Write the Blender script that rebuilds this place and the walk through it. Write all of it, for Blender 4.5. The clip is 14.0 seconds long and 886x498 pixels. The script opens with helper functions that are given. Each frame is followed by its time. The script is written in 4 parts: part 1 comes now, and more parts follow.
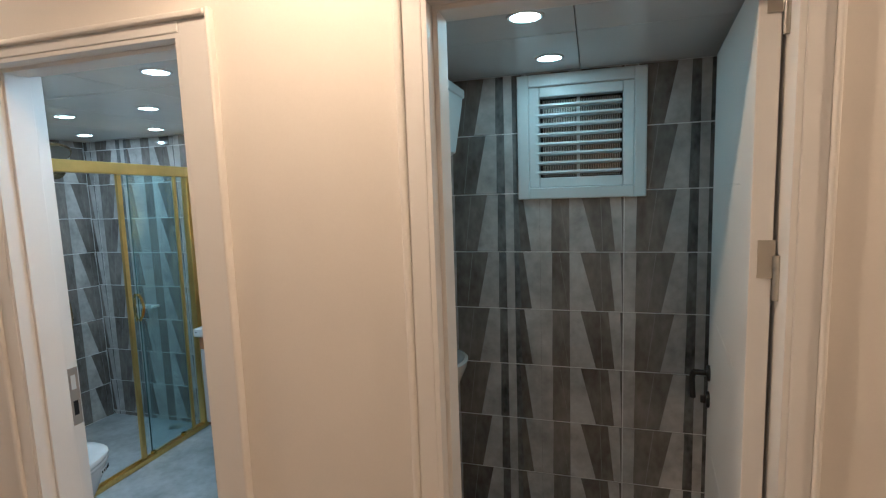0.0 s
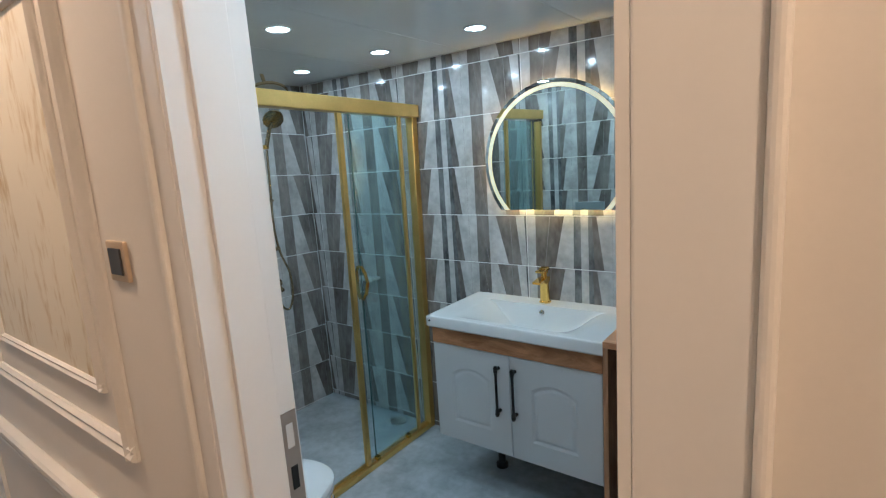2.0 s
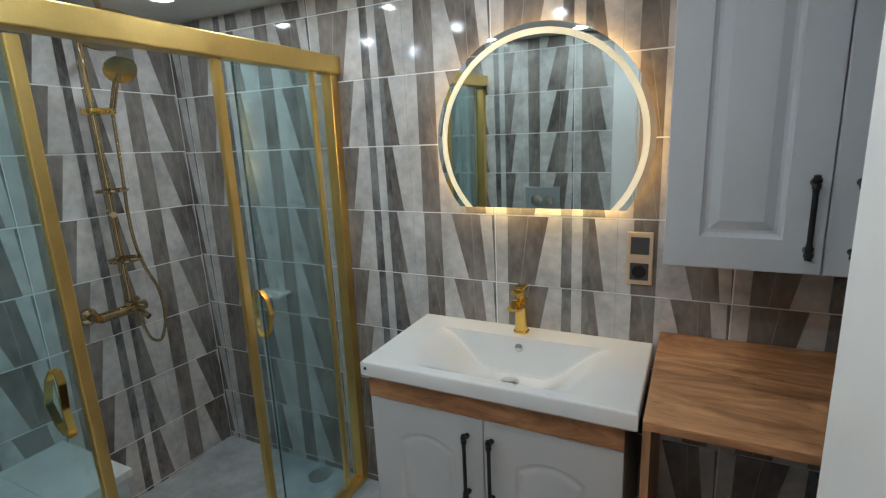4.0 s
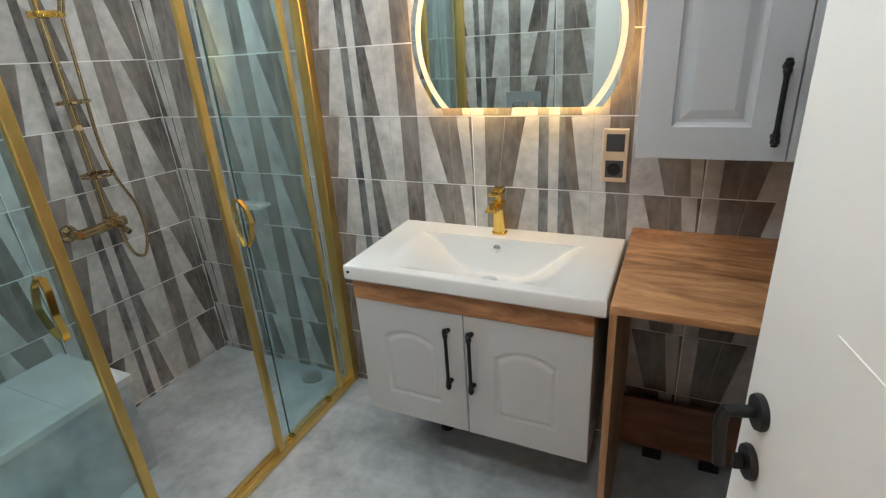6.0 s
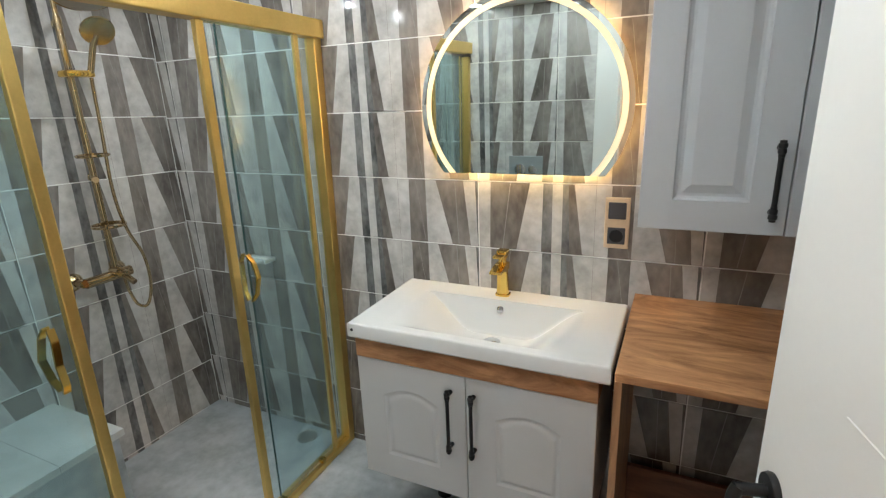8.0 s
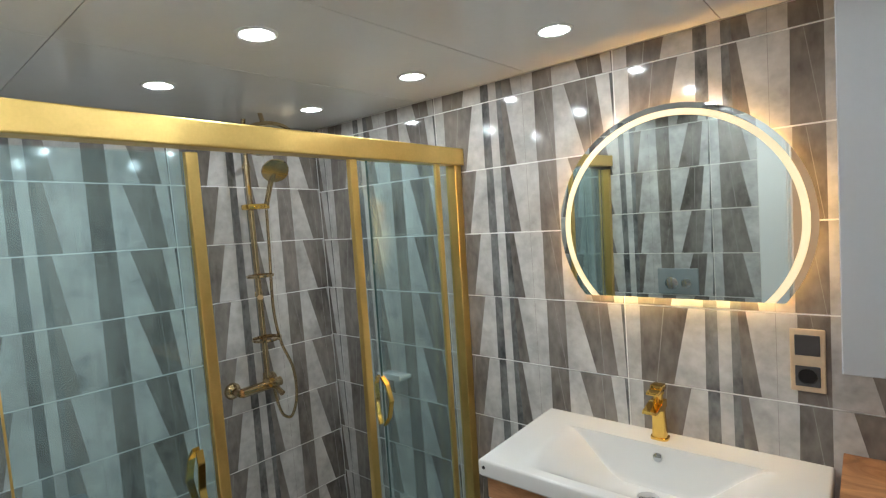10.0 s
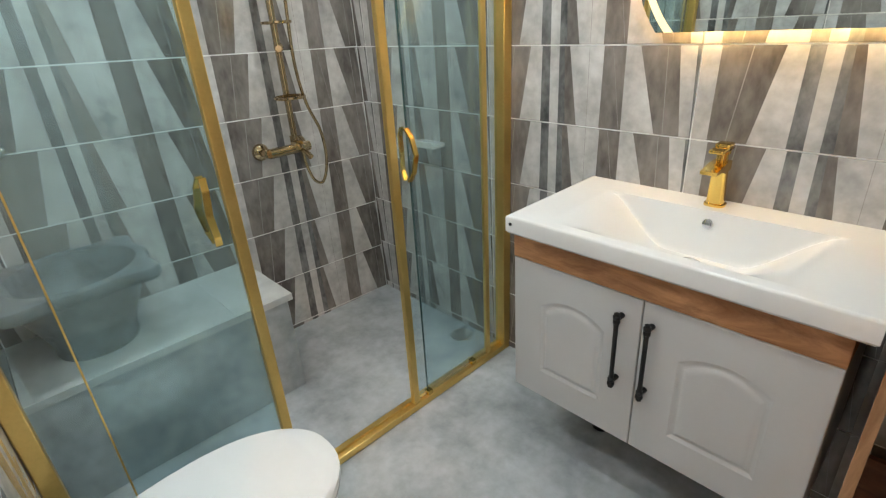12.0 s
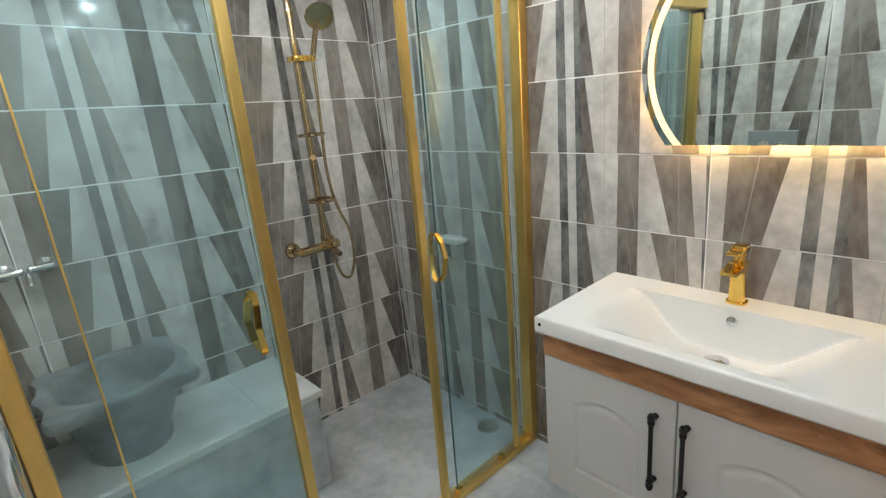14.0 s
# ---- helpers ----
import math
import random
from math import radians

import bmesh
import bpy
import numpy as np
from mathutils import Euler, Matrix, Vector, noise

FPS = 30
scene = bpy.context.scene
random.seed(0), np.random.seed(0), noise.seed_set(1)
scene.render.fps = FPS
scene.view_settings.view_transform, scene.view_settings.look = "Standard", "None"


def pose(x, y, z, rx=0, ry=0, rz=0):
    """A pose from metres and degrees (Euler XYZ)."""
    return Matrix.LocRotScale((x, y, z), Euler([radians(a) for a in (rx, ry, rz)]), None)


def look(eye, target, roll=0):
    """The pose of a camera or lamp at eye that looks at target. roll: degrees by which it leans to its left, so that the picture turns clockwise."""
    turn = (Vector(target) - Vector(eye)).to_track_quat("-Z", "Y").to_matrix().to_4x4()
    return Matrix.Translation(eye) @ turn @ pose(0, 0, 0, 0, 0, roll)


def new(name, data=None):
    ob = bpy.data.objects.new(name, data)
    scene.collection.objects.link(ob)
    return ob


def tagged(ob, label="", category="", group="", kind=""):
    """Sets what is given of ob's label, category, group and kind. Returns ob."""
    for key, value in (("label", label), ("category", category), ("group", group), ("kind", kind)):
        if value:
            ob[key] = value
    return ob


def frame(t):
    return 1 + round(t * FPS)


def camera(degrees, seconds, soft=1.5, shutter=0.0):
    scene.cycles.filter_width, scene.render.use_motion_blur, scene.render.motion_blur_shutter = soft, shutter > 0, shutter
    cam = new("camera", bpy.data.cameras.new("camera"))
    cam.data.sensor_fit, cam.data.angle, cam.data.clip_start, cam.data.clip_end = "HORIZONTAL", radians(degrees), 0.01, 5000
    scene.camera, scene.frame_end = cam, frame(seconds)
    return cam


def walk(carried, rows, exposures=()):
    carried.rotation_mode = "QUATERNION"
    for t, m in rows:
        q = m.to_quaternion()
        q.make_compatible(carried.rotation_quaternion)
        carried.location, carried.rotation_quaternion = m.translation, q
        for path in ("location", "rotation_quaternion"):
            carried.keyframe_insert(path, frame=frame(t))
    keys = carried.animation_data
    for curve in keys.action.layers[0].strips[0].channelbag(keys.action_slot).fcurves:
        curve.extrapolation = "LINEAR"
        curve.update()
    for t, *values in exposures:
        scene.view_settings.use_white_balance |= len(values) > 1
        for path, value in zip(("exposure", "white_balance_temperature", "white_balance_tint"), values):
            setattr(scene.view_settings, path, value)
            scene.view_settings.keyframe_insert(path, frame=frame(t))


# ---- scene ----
cam = camera(82.4, 14.0, soft=1.25)
PATH = [
    (0, (-1.575, 2.032, 1.62), (-2.142, 3.935, 1.382), -2.0),
    (0.2, (-1.614, 2.046, 1.63), (-2.312, 3.912, 1.455), -2.5),
    (0.5, (-1.707, 2.093, 1.617), (-2.61, 3.865, 1.405), -1.8),
    (1, (-1.906, 2.31, 1.544), (-3.082, 3.901, 1.245), -1.7),
    (1.5, (-2.171, 2.545, 1.475), (-3.414, 4.082, 1.168), -2.6),
    (2, (-2.453, 2.715, 1.521), (-3.635, 4.292, 1.179), -3.9),
    (2.5, (-2.727, 2.991, 1.576), (-3.802, 4.626, 1.162), -3.7),
    (3, (-2.902, 3.101, 1.53), (-3.861, 4.805, 1.115), -4.1),
    (3.2, (-2.942, 3.141, 1.516), (-3.871, 4.86, 1.09), -4.1),
    (5.3, (-2.908, 3.262, 1.585), (-3.768, 4.979, 1.027), -2.6),
    (5.5, (-2.904, 3.245, 1.578), (-3.757, 4.953, 0.983), -3.0),
    (6, (-2.901, 3.216, 1.499), (-3.708, 4.874, 0.725), -4.2),
    (6.5, (-2.921, 3.188, 1.429), (-3.646, 4.777, 0.454), -4.4),
    (7, (-2.937, 3.181, 1.359), (-3.608, 4.699, 0.243), -3.6),
    (7.5, (-2.943, 3.188, 1.37), (-3.625, 4.763, 0.344), -1.4),
    (8, (-2.915, 3.193, 1.525), (-3.734, 4.926, 0.954), -2.3),
    (8.2, (-2.902, 3.183, 1.566), (-3.749, 4.956, 1.19), -2.4),
    (10.3, (-2.983, 3.319, 1.577), (-4.32, 4.799, 1.433), -3.8),
    (10.4, (-2.997, 3.347, 1.58), (-4.352, 4.806, 1.393), -4.0),
    (10.5, (-2.998, 3.356, 1.571), (-4.378, 4.788, 1.363), -3.8),
    (11, (-3.008, 3.393, 1.496), (-4.438, 4.727, 1.072), -3.8),
    (11.5, (-3.003, 3.404, 1.41), (-4.408, 4.67, 0.761), -3.8),
    (12, (-3.009, 3.412, 1.356), (-4.351, 4.632, 0.513), -4.0),
    (12.5, (-2.982, 3.413, 1.314), (-4.267, 4.616, 0.363), -3.7),
    (13, (-3.005, 3.398, 1.362), (-4.298, 4.652, 0.494), -4.0),
    (13.5, (-2.998, 3.372, 1.42), (-4.324, 4.666, 0.668), -4.0),
    (14, (-3.017, 3.351, 1.46), (-4.449, 4.626, 0.892), -5.4),
]
EXPOSURES = [(0.0, -0.66, 4900, -4), (1.0, -0.87, 4950, -3), (2.0, -0.65, 5050, -2), (2.5, -0.65, 5650, 3), (3.2, -0.7, 5750, 4), (5.3, -0.6, 6450, 9), (6.5, -0.02, 6450, 8), (7.5, -0.06, 6450, 7),
             (8.2, -0.18, 6450, 8), (10.4, -0.34, 6400, 8), (11.5, -0.08, 6600, 9), (12.5, 0.06, 6600, 8), (14.0, -0.10, 6550, 8)]
walk(cam, [(t, look(eye, target, roll)) for t, eye, target, roll in PATH], EXPOSURES)

# ---- world: a closed interior at night, hardly any light from outside ----
world = bpy.data.worlds.new("night")
scene.world = world
world.use_nodes = True
world.node_tree.nodes["Background"].inputs[0].default_value = (0.02, 0.03, 0.05, 1)
world.node_tree.nodes["Background"].inputs[1].default_value = 0.1

BATH_LAMP = 590.0     # radiance of the lens of one recessed bathroom lamp
WC_LAMP = 82.0
HALL_LAMP = 1750.0
MIRROR_FRONT = 0.62
ROOM_LAMP = 1000.0
MIRROR_BACK = 36.0


# ---- materials ----
def mat(name, color, rough=0.5, metal=0.0, vary=0.12, scale=6.0, fine=60.0, bump=0.05, rough_vary=0.1, coat=0.0, stretch=(1, 1, 1), tint=None, spec=0.5, lo=0.42, hi=0.92):
    m = bpy.data.materials.new(name)
    m.use_nodes = True
    nt = m.node_tree
    b = nt.nodes["Principled BSDF"]
    b.inputs["Metallic"].default_value = metal
    b.inputs["Specular IOR Level"].default_value = spec
    b.inputs["Coat Weight"].default_value = coat
    b.inputs["Coat Roughness"].default_value = 0.06
    geo = nt.nodes.new("ShaderNodeNewGeometry")
    mp = nt.nodes.new("ShaderNodeMapping")
    mp.inputs["Scale"].default_value = stretch
    nt.links.new(geo.outputs["Position"], mp.inputs["Vector"])
    n1 = nt.nodes.new("ShaderNodeTexNoise")
    n1.inputs["Scale"].default_value = scale
    n1.inputs["Detail"].default_value = 5
    n1.inputs["Roughness"].default_value = 0.6
    n2 = nt.nodes.new("ShaderNodeTexNoise")
    n2.inputs["Scale"].default_value = fine
    n2.inputs["Detail"].default_value = 3
    for n in (n1, n2):
        nt.links.new(mp.outputs[0], n.inputs["Vector"])
    mixn = nt.nodes.new("ShaderNodeMath")
    mixn.operation = "MULTIPLY_ADD"
    nt.links.new(n2.outputs["Fac"], mixn.inputs[0])
    mixn.inputs[1].default_value = 0.35
    nt.links.new(n1.outputs["Fac"], mixn.inputs[2])
    ramp = nt.nodes.new("ShaderNodeValToRGB")
    dark = [c * (1 - vary) for c in color]
    light = [min(1.0, c * (1 + vary)) for c in (tint or color)]
    ramp.color_ramp.elements[0].position = lo
    ramp.color_ramp.elements[0].color = (*dark, 1)
    ramp.color_ramp.elements[1].position = hi
    ramp.color_ramp.elements[1].color = (*light, 1)
    nt.links.new(mixn.outputs[0], ramp.inputs[0])
    nt.links.new(ramp.outputs[0], b.inputs["Base Color"])
    rr = nt.nodes.new("ShaderNodeMapRange")
    rr.inputs["To Min"].default_value = max(0.02, rough - rough_vary * rough)
    rr.inputs["To Max"].default_value = min(1, rough + rough_vary * rough)
    nt.links.new(n1.outputs["Fac"], rr.inputs[0])
    nt.links.new(rr.outputs[0], b.inputs["Roughness"])
    if bump:
        bp = nt.nodes.new("ShaderNodeBump")
        bp.inputs["Strength"].default_value = bump
        bp.inputs["Distance"].default_value = 0.003
        nt.links.new(mixn.outputs[0], bp.inputs["Height"])
        nt.links.new(bp.outputs[0], b.inputs["Normal"])
    return m


def wood(name, a, b_col, rough=0.45, along="x", scale=1.0):
    """Streaky wood grain that runs along one axis, with knots of darker growth."""
    m = bpy.data.materials.new(name)
    m.use_nodes = True
    nt = m.node_tree
    bs = nt.nodes["Principled BSDF"]
    geo = nt.nodes.new("ShaderNodeNewGeometry")
    mp = nt.nodes.new("ShaderNodeMapping")
    s = {"x": (1.8, 8, 8), "y": (8, 1.8, 8), "z": (8, 8, 1.8)}[along]
    mp.inputs["Scale"].default_value = [v * scale for v in s]
    nt.links.new(geo.outputs["Position"], mp.inputs["Vector"])
    n = nt.nodes.new("ShaderNodeTexNoise")
    n.inputs["Scale"].default_value = 1.5
    n.inputs["Detail"].default_value = 9
    n.inputs["Roughness"].default_value = 0.65
    n.inputs["Distortion"].default_value = 2.2
    nt.links.new(mp.outputs[0], n.inputs["Vector"])
    big = nt.nodes.new("ShaderNodeTexNoise")
    big.inputs["Scale"].default_value = 3.0
    nt.links.new(geo.outputs["Position"], big.inputs["Vector"])
    add = nt.nodes.new("ShaderNodeMath")
    add.operation = "MULTIPLY_ADD"
    nt.links.new(big.outputs["Fac"], add.inputs[0])
    add.inputs[1].default_value = 0.4
    nt.links.new(n.outputs["Fac"], add.inputs[2])
    r = nt.nodes.new("ShaderNodeValToRGB")
    r.color_ramp.elements[0].position, r.color_ramp.elements[0].color = 0.46, (*[c * 0.55 for c in a], 1)
    r.color_ramp.elements.new(0.56).color = (*a, 1)
    r.color_ramp.elements[2].position, r.color_ramp.elements[2].color = 0.85, (*b_col, 1)
    nt.links.new(add.outputs[0], r.inputs[0])
    nt.links.new(r.outputs[0], bs.inputs["Base Color"])
    bs.inputs["Roughness"].default_value = rough
    bp = nt.nodes.new("ShaderNodeBump")
    bp.inputs["Strength"].default_value = 0.08
    bp.inputs["Distance"].default_value = 0.002
    nt.links.new(n.outputs["Fac"], bp.inputs["Height"])
    nt.links.new(bp.outputs[0], bs.inputs["Normal"])
    return m


def emitter(name, color, strength):
    m = bpy.data.materials.new(name)
    m.use_nodes = True
    b = m.node_tree.nodes["Principled BSDF"]
    b.inputs["Base Color"].default_value = (*color, 1)
    b.inputs["Emission Color"].default_value = (*color, 1)
    b.inputs["Emission Strength"].default_value = strength
    return m


def glass(name, tint):
    """Thin tempered sheet: tinted clear body with Fresnel gloss."""
    m = bpy.data.materials.new(name)
    m.use_nodes = True
    nt = m.node_tree
    nt.nodes.remove(nt.nodes["Principled BSDF"])
    tr = nt.nodes.new("ShaderNodeBsdfTransparent")
    tr.inputs[0].default_value = (*tint, 1)
    gl = nt.nodes.new("ShaderNodeBsdfGlossy")
    gl.inputs["Roughness"].default_value = 0.03
    gl.inputs[0].default_value = (0.9, 1.0, 0.98, 1)
    lw = nt.nodes.new("ShaderNodeLayerWeight")
    lw.inputs[0].default_value = 0.5
    pw = nt.nodes.new("ShaderNodeMath")
    pw.operation = "POWER"
    pw.inputs[1].default_value = 4.0
    nt.links.new(lw.outputs["Facing"], pw.inputs[0])
    fr = nt.nodes.new("ShaderNodeMath")
    fr.operation = "MULTIPLY_ADD"
    fr.inputs[1].default_value = 0.75
    fr.inputs[2].default_value = 0.035
    nt.links.new(pw.outputs[0], fr.inputs[0])
    mx = nt.nodes.new("ShaderNodeMixShader")
    nt.links.new(fr.outputs[0], mx.inputs[0])
    nt.links.new(tr.outputs[0], mx.inputs[1])
    nt.links.new(gl.outputs[0], mx.inputs[2])
    film = nt.nodes.new("ShaderNodeBsdfDiffuse")       # dried water film on the sheet
    film.inputs[0].default_value = (0.62, 0.74, 0.75, 1)
    geo = nt.nodes.new("ShaderNodeNewGeometry")
    ns = nt.nodes.new("ShaderNodeTexNoise")
    ns.inputs["Scale"].default_value = 3.0
    ns.inputs["Detail"].default_value = 5
    nt.links.new(geo.outputs["Position"], ns.inputs["Vector"])
    mr = nt.nodes.new("ShaderNodeMapRange")
    mr.inputs["From Min"].default_value, mr.inputs["From Max"].default_value = 0.3, 0.7
    mr.inputs["To Min"].default_value, mr.inputs["To Max"].default_value = 0.006, 0.028
    nt.links.new(ns.outputs["Fac"], mr.inputs[0])
    mf = nt.nodes.new("ShaderNodeMixShader")
    nt.links.new(mr.outputs[0], mf.inputs[0])
    nt.links.new(mx.outputs[0], mf.inputs[1])
    nt.links.new(film.outputs[0], mf.inputs[2])
    nt.links.new(mf.outputs[0], nt.nodes["Material Output"].inputs[0])
    return m


M_WALL = mat("hall_paint", (0.78, 0.74, 0.68), 0.55, vary=0.03, scale=2.5, fine=180, bump=0.05)
M_DOOR = mat("door_white", (0.79, 0.78, 0.76), 0.38, vary=0.02, scale=3, fine=120, bump=0.03)
M_TRIM = mat("trim_white", (0.80, 0.77, 0.72), 0.42, vary=0.03, scale=4, fine=150, bump=0.04)
M_DECOR = mat("decor_plaster", (0.56, 0.41, 0.20), 0.5, vary=0.05, lo=0.42, hi=0.66, scale=10, fine=40, bump=0.12, stretch=(1, 1, 0.3), tint=(0.80, 0.74, 0.61))
M_CEIL = mat("ceiling_white", (0.74, 0.75, 0.76), 0.5, vary=0.03, scale=3, fine=90, bump=0.03)
M_PANEL = mat("glossy_ceiling_panel", (0.72, 0.73, 0.74), 0.2, vary=0.03, scale=3, fine=60, bump=0.02)
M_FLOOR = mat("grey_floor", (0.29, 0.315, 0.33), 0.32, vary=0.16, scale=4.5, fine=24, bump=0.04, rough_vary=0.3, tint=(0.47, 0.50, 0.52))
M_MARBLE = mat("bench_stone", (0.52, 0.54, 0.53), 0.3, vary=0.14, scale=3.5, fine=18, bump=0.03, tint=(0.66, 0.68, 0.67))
M_KURNA = mat("grey_marble", (0.085, 0.10, 0.112), 0.4, vary=0.25, scale=7, fine=35, bump=0.05, tint=(0.23, 0.26, 0.275))
M_LIGHT = mat("tile_pale", (0.385, 0.370, 0.358), 0.085, vary=0.13, scale=7, fine=34, bump=0.012, rough_vary=0.3, tint=(0.56, 0.545, 0.53), lo=0.45, hi=0.88)
M_BROWN = mat("tile_brown", (0.125, 0.109, 0.098), 0.09, vary=0.3, scale=6, fine=45, bump=0.015, rough_vary=0.3, stretch=(1, 1, 0.5), tint=(0.225, 0.203, 0.186), lo=0.45, hi=0.9)
M_SLATE = mat("tile_slate", (0.085, 0.085, 0.085), 0.09, vary=0.3, scale=12, fine=60, bump=0.015, rough_vary=0.3, stretch=(1, 1, 0.6), tint=(0.20, 0.198, 0.195), lo=0.45, hi=0.9)
M_VEIN = mat("tile_vein", (0.30, 0.285, 0.27), 0.2, vary=0.15, fine=90)
M_GROUT = mat("grout", (0.80, 0.80, 0.78), 0.8, vary=0.12, scale=20, fine=160, bump=0.1)
M_GOLD = mat("brushed_gold", (0.76, 0.53, 0.17), 0.36, 1.0, vary=0.06, scale=9, fine=140, bump=0.02, tint=(0.80, 0.57, 0.20))
M_GOLDP = mat("polished_gold", (0.90, 0.60, 0.16), 0.09, 1.0, vary=0.04, scale=9, fine=140, bump=0.0)
M_BRASS = mat("aged_brass", (0.60, 0.47, 0.29), 0.08, 1.0, vary=0.12, scale=14, fine=90, bump=0.01)
M_CHROME = mat("chrome", (0.75, 0.76, 0.78), 0.1, 1.0, vary=0.04, bump=0.0)
M_BLACK = mat("black_iron", (0.015, 0.015, 0.016), 0.42, 0.4, vary=0.25, scale=30, fine=200, bump=0.08)
M_CERAMIC = mat("white_ceramic", (0.68, 0.68, 0.672), 0.2, vary=0.015, scale=4, fine=60, bump=0.0, coat=0.12)
M_SEAT = mat("toilet_plastic", (0.66, 0.68, 0.69), 0.045, vary=0.015, scale=4, fine=60, bump=0.0)
M_VAN = mat("grey_white_lacquer", (0.54, 0.545, 0.55), 0.4, vary=0.025, scale=5, fine=120, bump=0.03)
M_CAB = mat("pale_blue_grey_lacquer", (0.50, 0.525, 0.55), 0.42, vary=0.025, scale=5, fine=120, bump=0.03)
M_WOOD = wood("oak_laminate", (0.27, 0.118, 0.048), (0.58, 0.305, 0.145))
M_WOODZ = wood("oak_laminate_upright", (0.28, 0.135, 0.060), (0.48, 0.27, 0.135), along="z")
M_BOARD = wood("reddish_board", (0.13, 0.055, 0.03), (0.24, 0.11, 0.06))
M_LAMINATE = wood("laminate_floor", (0.20, 0.155, 0.12), (0.36, 0.30, 0.25), 0.38, scale=0.7)
M_SKIRT = wood("dark_skirting", (0.14, 0.10, 0.075), (0.22, 0.165, 0.12), 0.5)
M_MIRROR = mat("mirror", (0.76, 0.84, 0.83), 0.015, 1.0, vary=0.0, bump=0.0, rough_vary=0.0)
M_GLASS = glass("green_tint_glass", (0.905, 0.968, 0.978))
M_GEDGE = mat("glass_edge", (0.02, 0.07, 0.065), 0.15, vary=0.1)
M_BRONZE = mat("bronze_plate", (0.66, 0.52, 0.36), 0.35, 0.4, vary=0.08, scale=20, fine=120, bump=0.02)
M_DARKP = mat("dark_plastic", (0.055, 0.055, 0.06), 0.35, vary=0.12, scale=30, fine=200, bump=0.02)
M_PVC = mat("white_pvc", (0.72, 0.76, 0.77), 0.35, vary=0.02, scale=6, fine=80, bump=0.02)
M_MESH = mat("dark_fan_grille", (0.03, 0.035, 0.04), 0.6, vary=0.2)
M_STRIKE = mat("bronze_steel", (0.42, 0.36, 0.31), 0.4, 0.8, vary=0.05)
M_STEEL = mat("satin_steel", (0.55, 0.53, 0.48), 0.32, 1.0, vary=0.05, bump=0.02)
M_GLOW = emitter("lamp_white", (0.92, 0.98, 1.0), BATH_LAMP)
M_SOFTGLOW = emitter("lamp_white_diffuser", (0.92, 0.98, 1.0), 15.0)
M_WCGLOW = emitter("lamp_white_wc", (0.78, 1.0, 0.96), WC_LAMP)
M_HALLGLOW = emitter("lamp_warm", (1.0, 0.585, 0.335), HALL_LAMP)
M_ROOMGLOW = emitter("lamp_next_room", (0.92, 0.97, 1.0), ROOM_LAMP)
M_RING = emitter("mirror_ring_light", (1.0, 0.80, 0.50), MIRROR_FRONT)
M_BACKLED = emitter("mirror_back_light", (1.0, 0.56, 0.19), MIRROR_BACK)
M_LOWLED = emitter("mirror_low_light", (1.0, 0.66, 0.28), 58.0)
M_PLATE = mat("satin_grey_plate", (0.30, 0.33, 0.34), 0.3, 0.2, vary=0.05)


# ---- mesh helpers ----
def part(name, bm, material, parent=None, label="", smooth=False, loc=None, crease=40):
    me = bpy.data.meshes.new(name)
    bmesh.ops.recalc_face_normals(bm, faces=bm.faces[:])
    bm.to_mesh(me)
    bm.free()
    for m in (material if isinstance(material, (list, tuple)) else [material]):
        me.materials.append(m)
    if smooth:
        me.shade_smooth()
        me.set_sharp_from_angle(angle=radians(crease))
    ob = new(name, me)
    if parent:
        ob.parent = parent
    if loc:
        ob.location = loc
    if label:
        ob["label"] = label
    return ob


def thing(name, loc, label, category, group="", rz=0.0, kind=""):
    ob = new(name)
    ob.empty_display_size = 0.05
    ob.matrix_basis = pose(*loc, 0, 0, rz)
    return tagged(ob, label, category, group, kind)


def box(x0, x1, y0, y1, z0, z1, r=0.0, seg=2, bm=None):
    bm = bm or bmesh.new()
    m = Matrix.LocRotScale(((x0 + x1) / 2, (y0 + y1) / 2, (z0 + z1) / 2), None, (x1 - x0, y1 - y0, z1 - z0))
    vs = bmesh.ops.create_cube(bm, size=1.0, matrix=m)["verts"]
    if r:
        es = list({e for v in vs for e in v.link_edges})
        bmesh.ops.bevel(bm, geom=es, offset=r, segments=seg, profile=0.5, affect="EDGES")
    return bm


def rod(p0, p1, r0, r1=None, seg=20, bm=None):
    bm = bm or bmesh.new()
    p0, p1 = Vector(p0), Vector(p1)
    d = p1 - p0
    m = Matrix.Translation((p0 + p1) / 2) @ d.to_track_quat("Z", "Y").to_matrix().to_4x4()
    bmesh.ops.create_cone(bm, cap_ends=True, segments=seg, radius1=r0, radius2=r0 if r1 is None else r1, depth=d.length, matrix=m)
    return bm


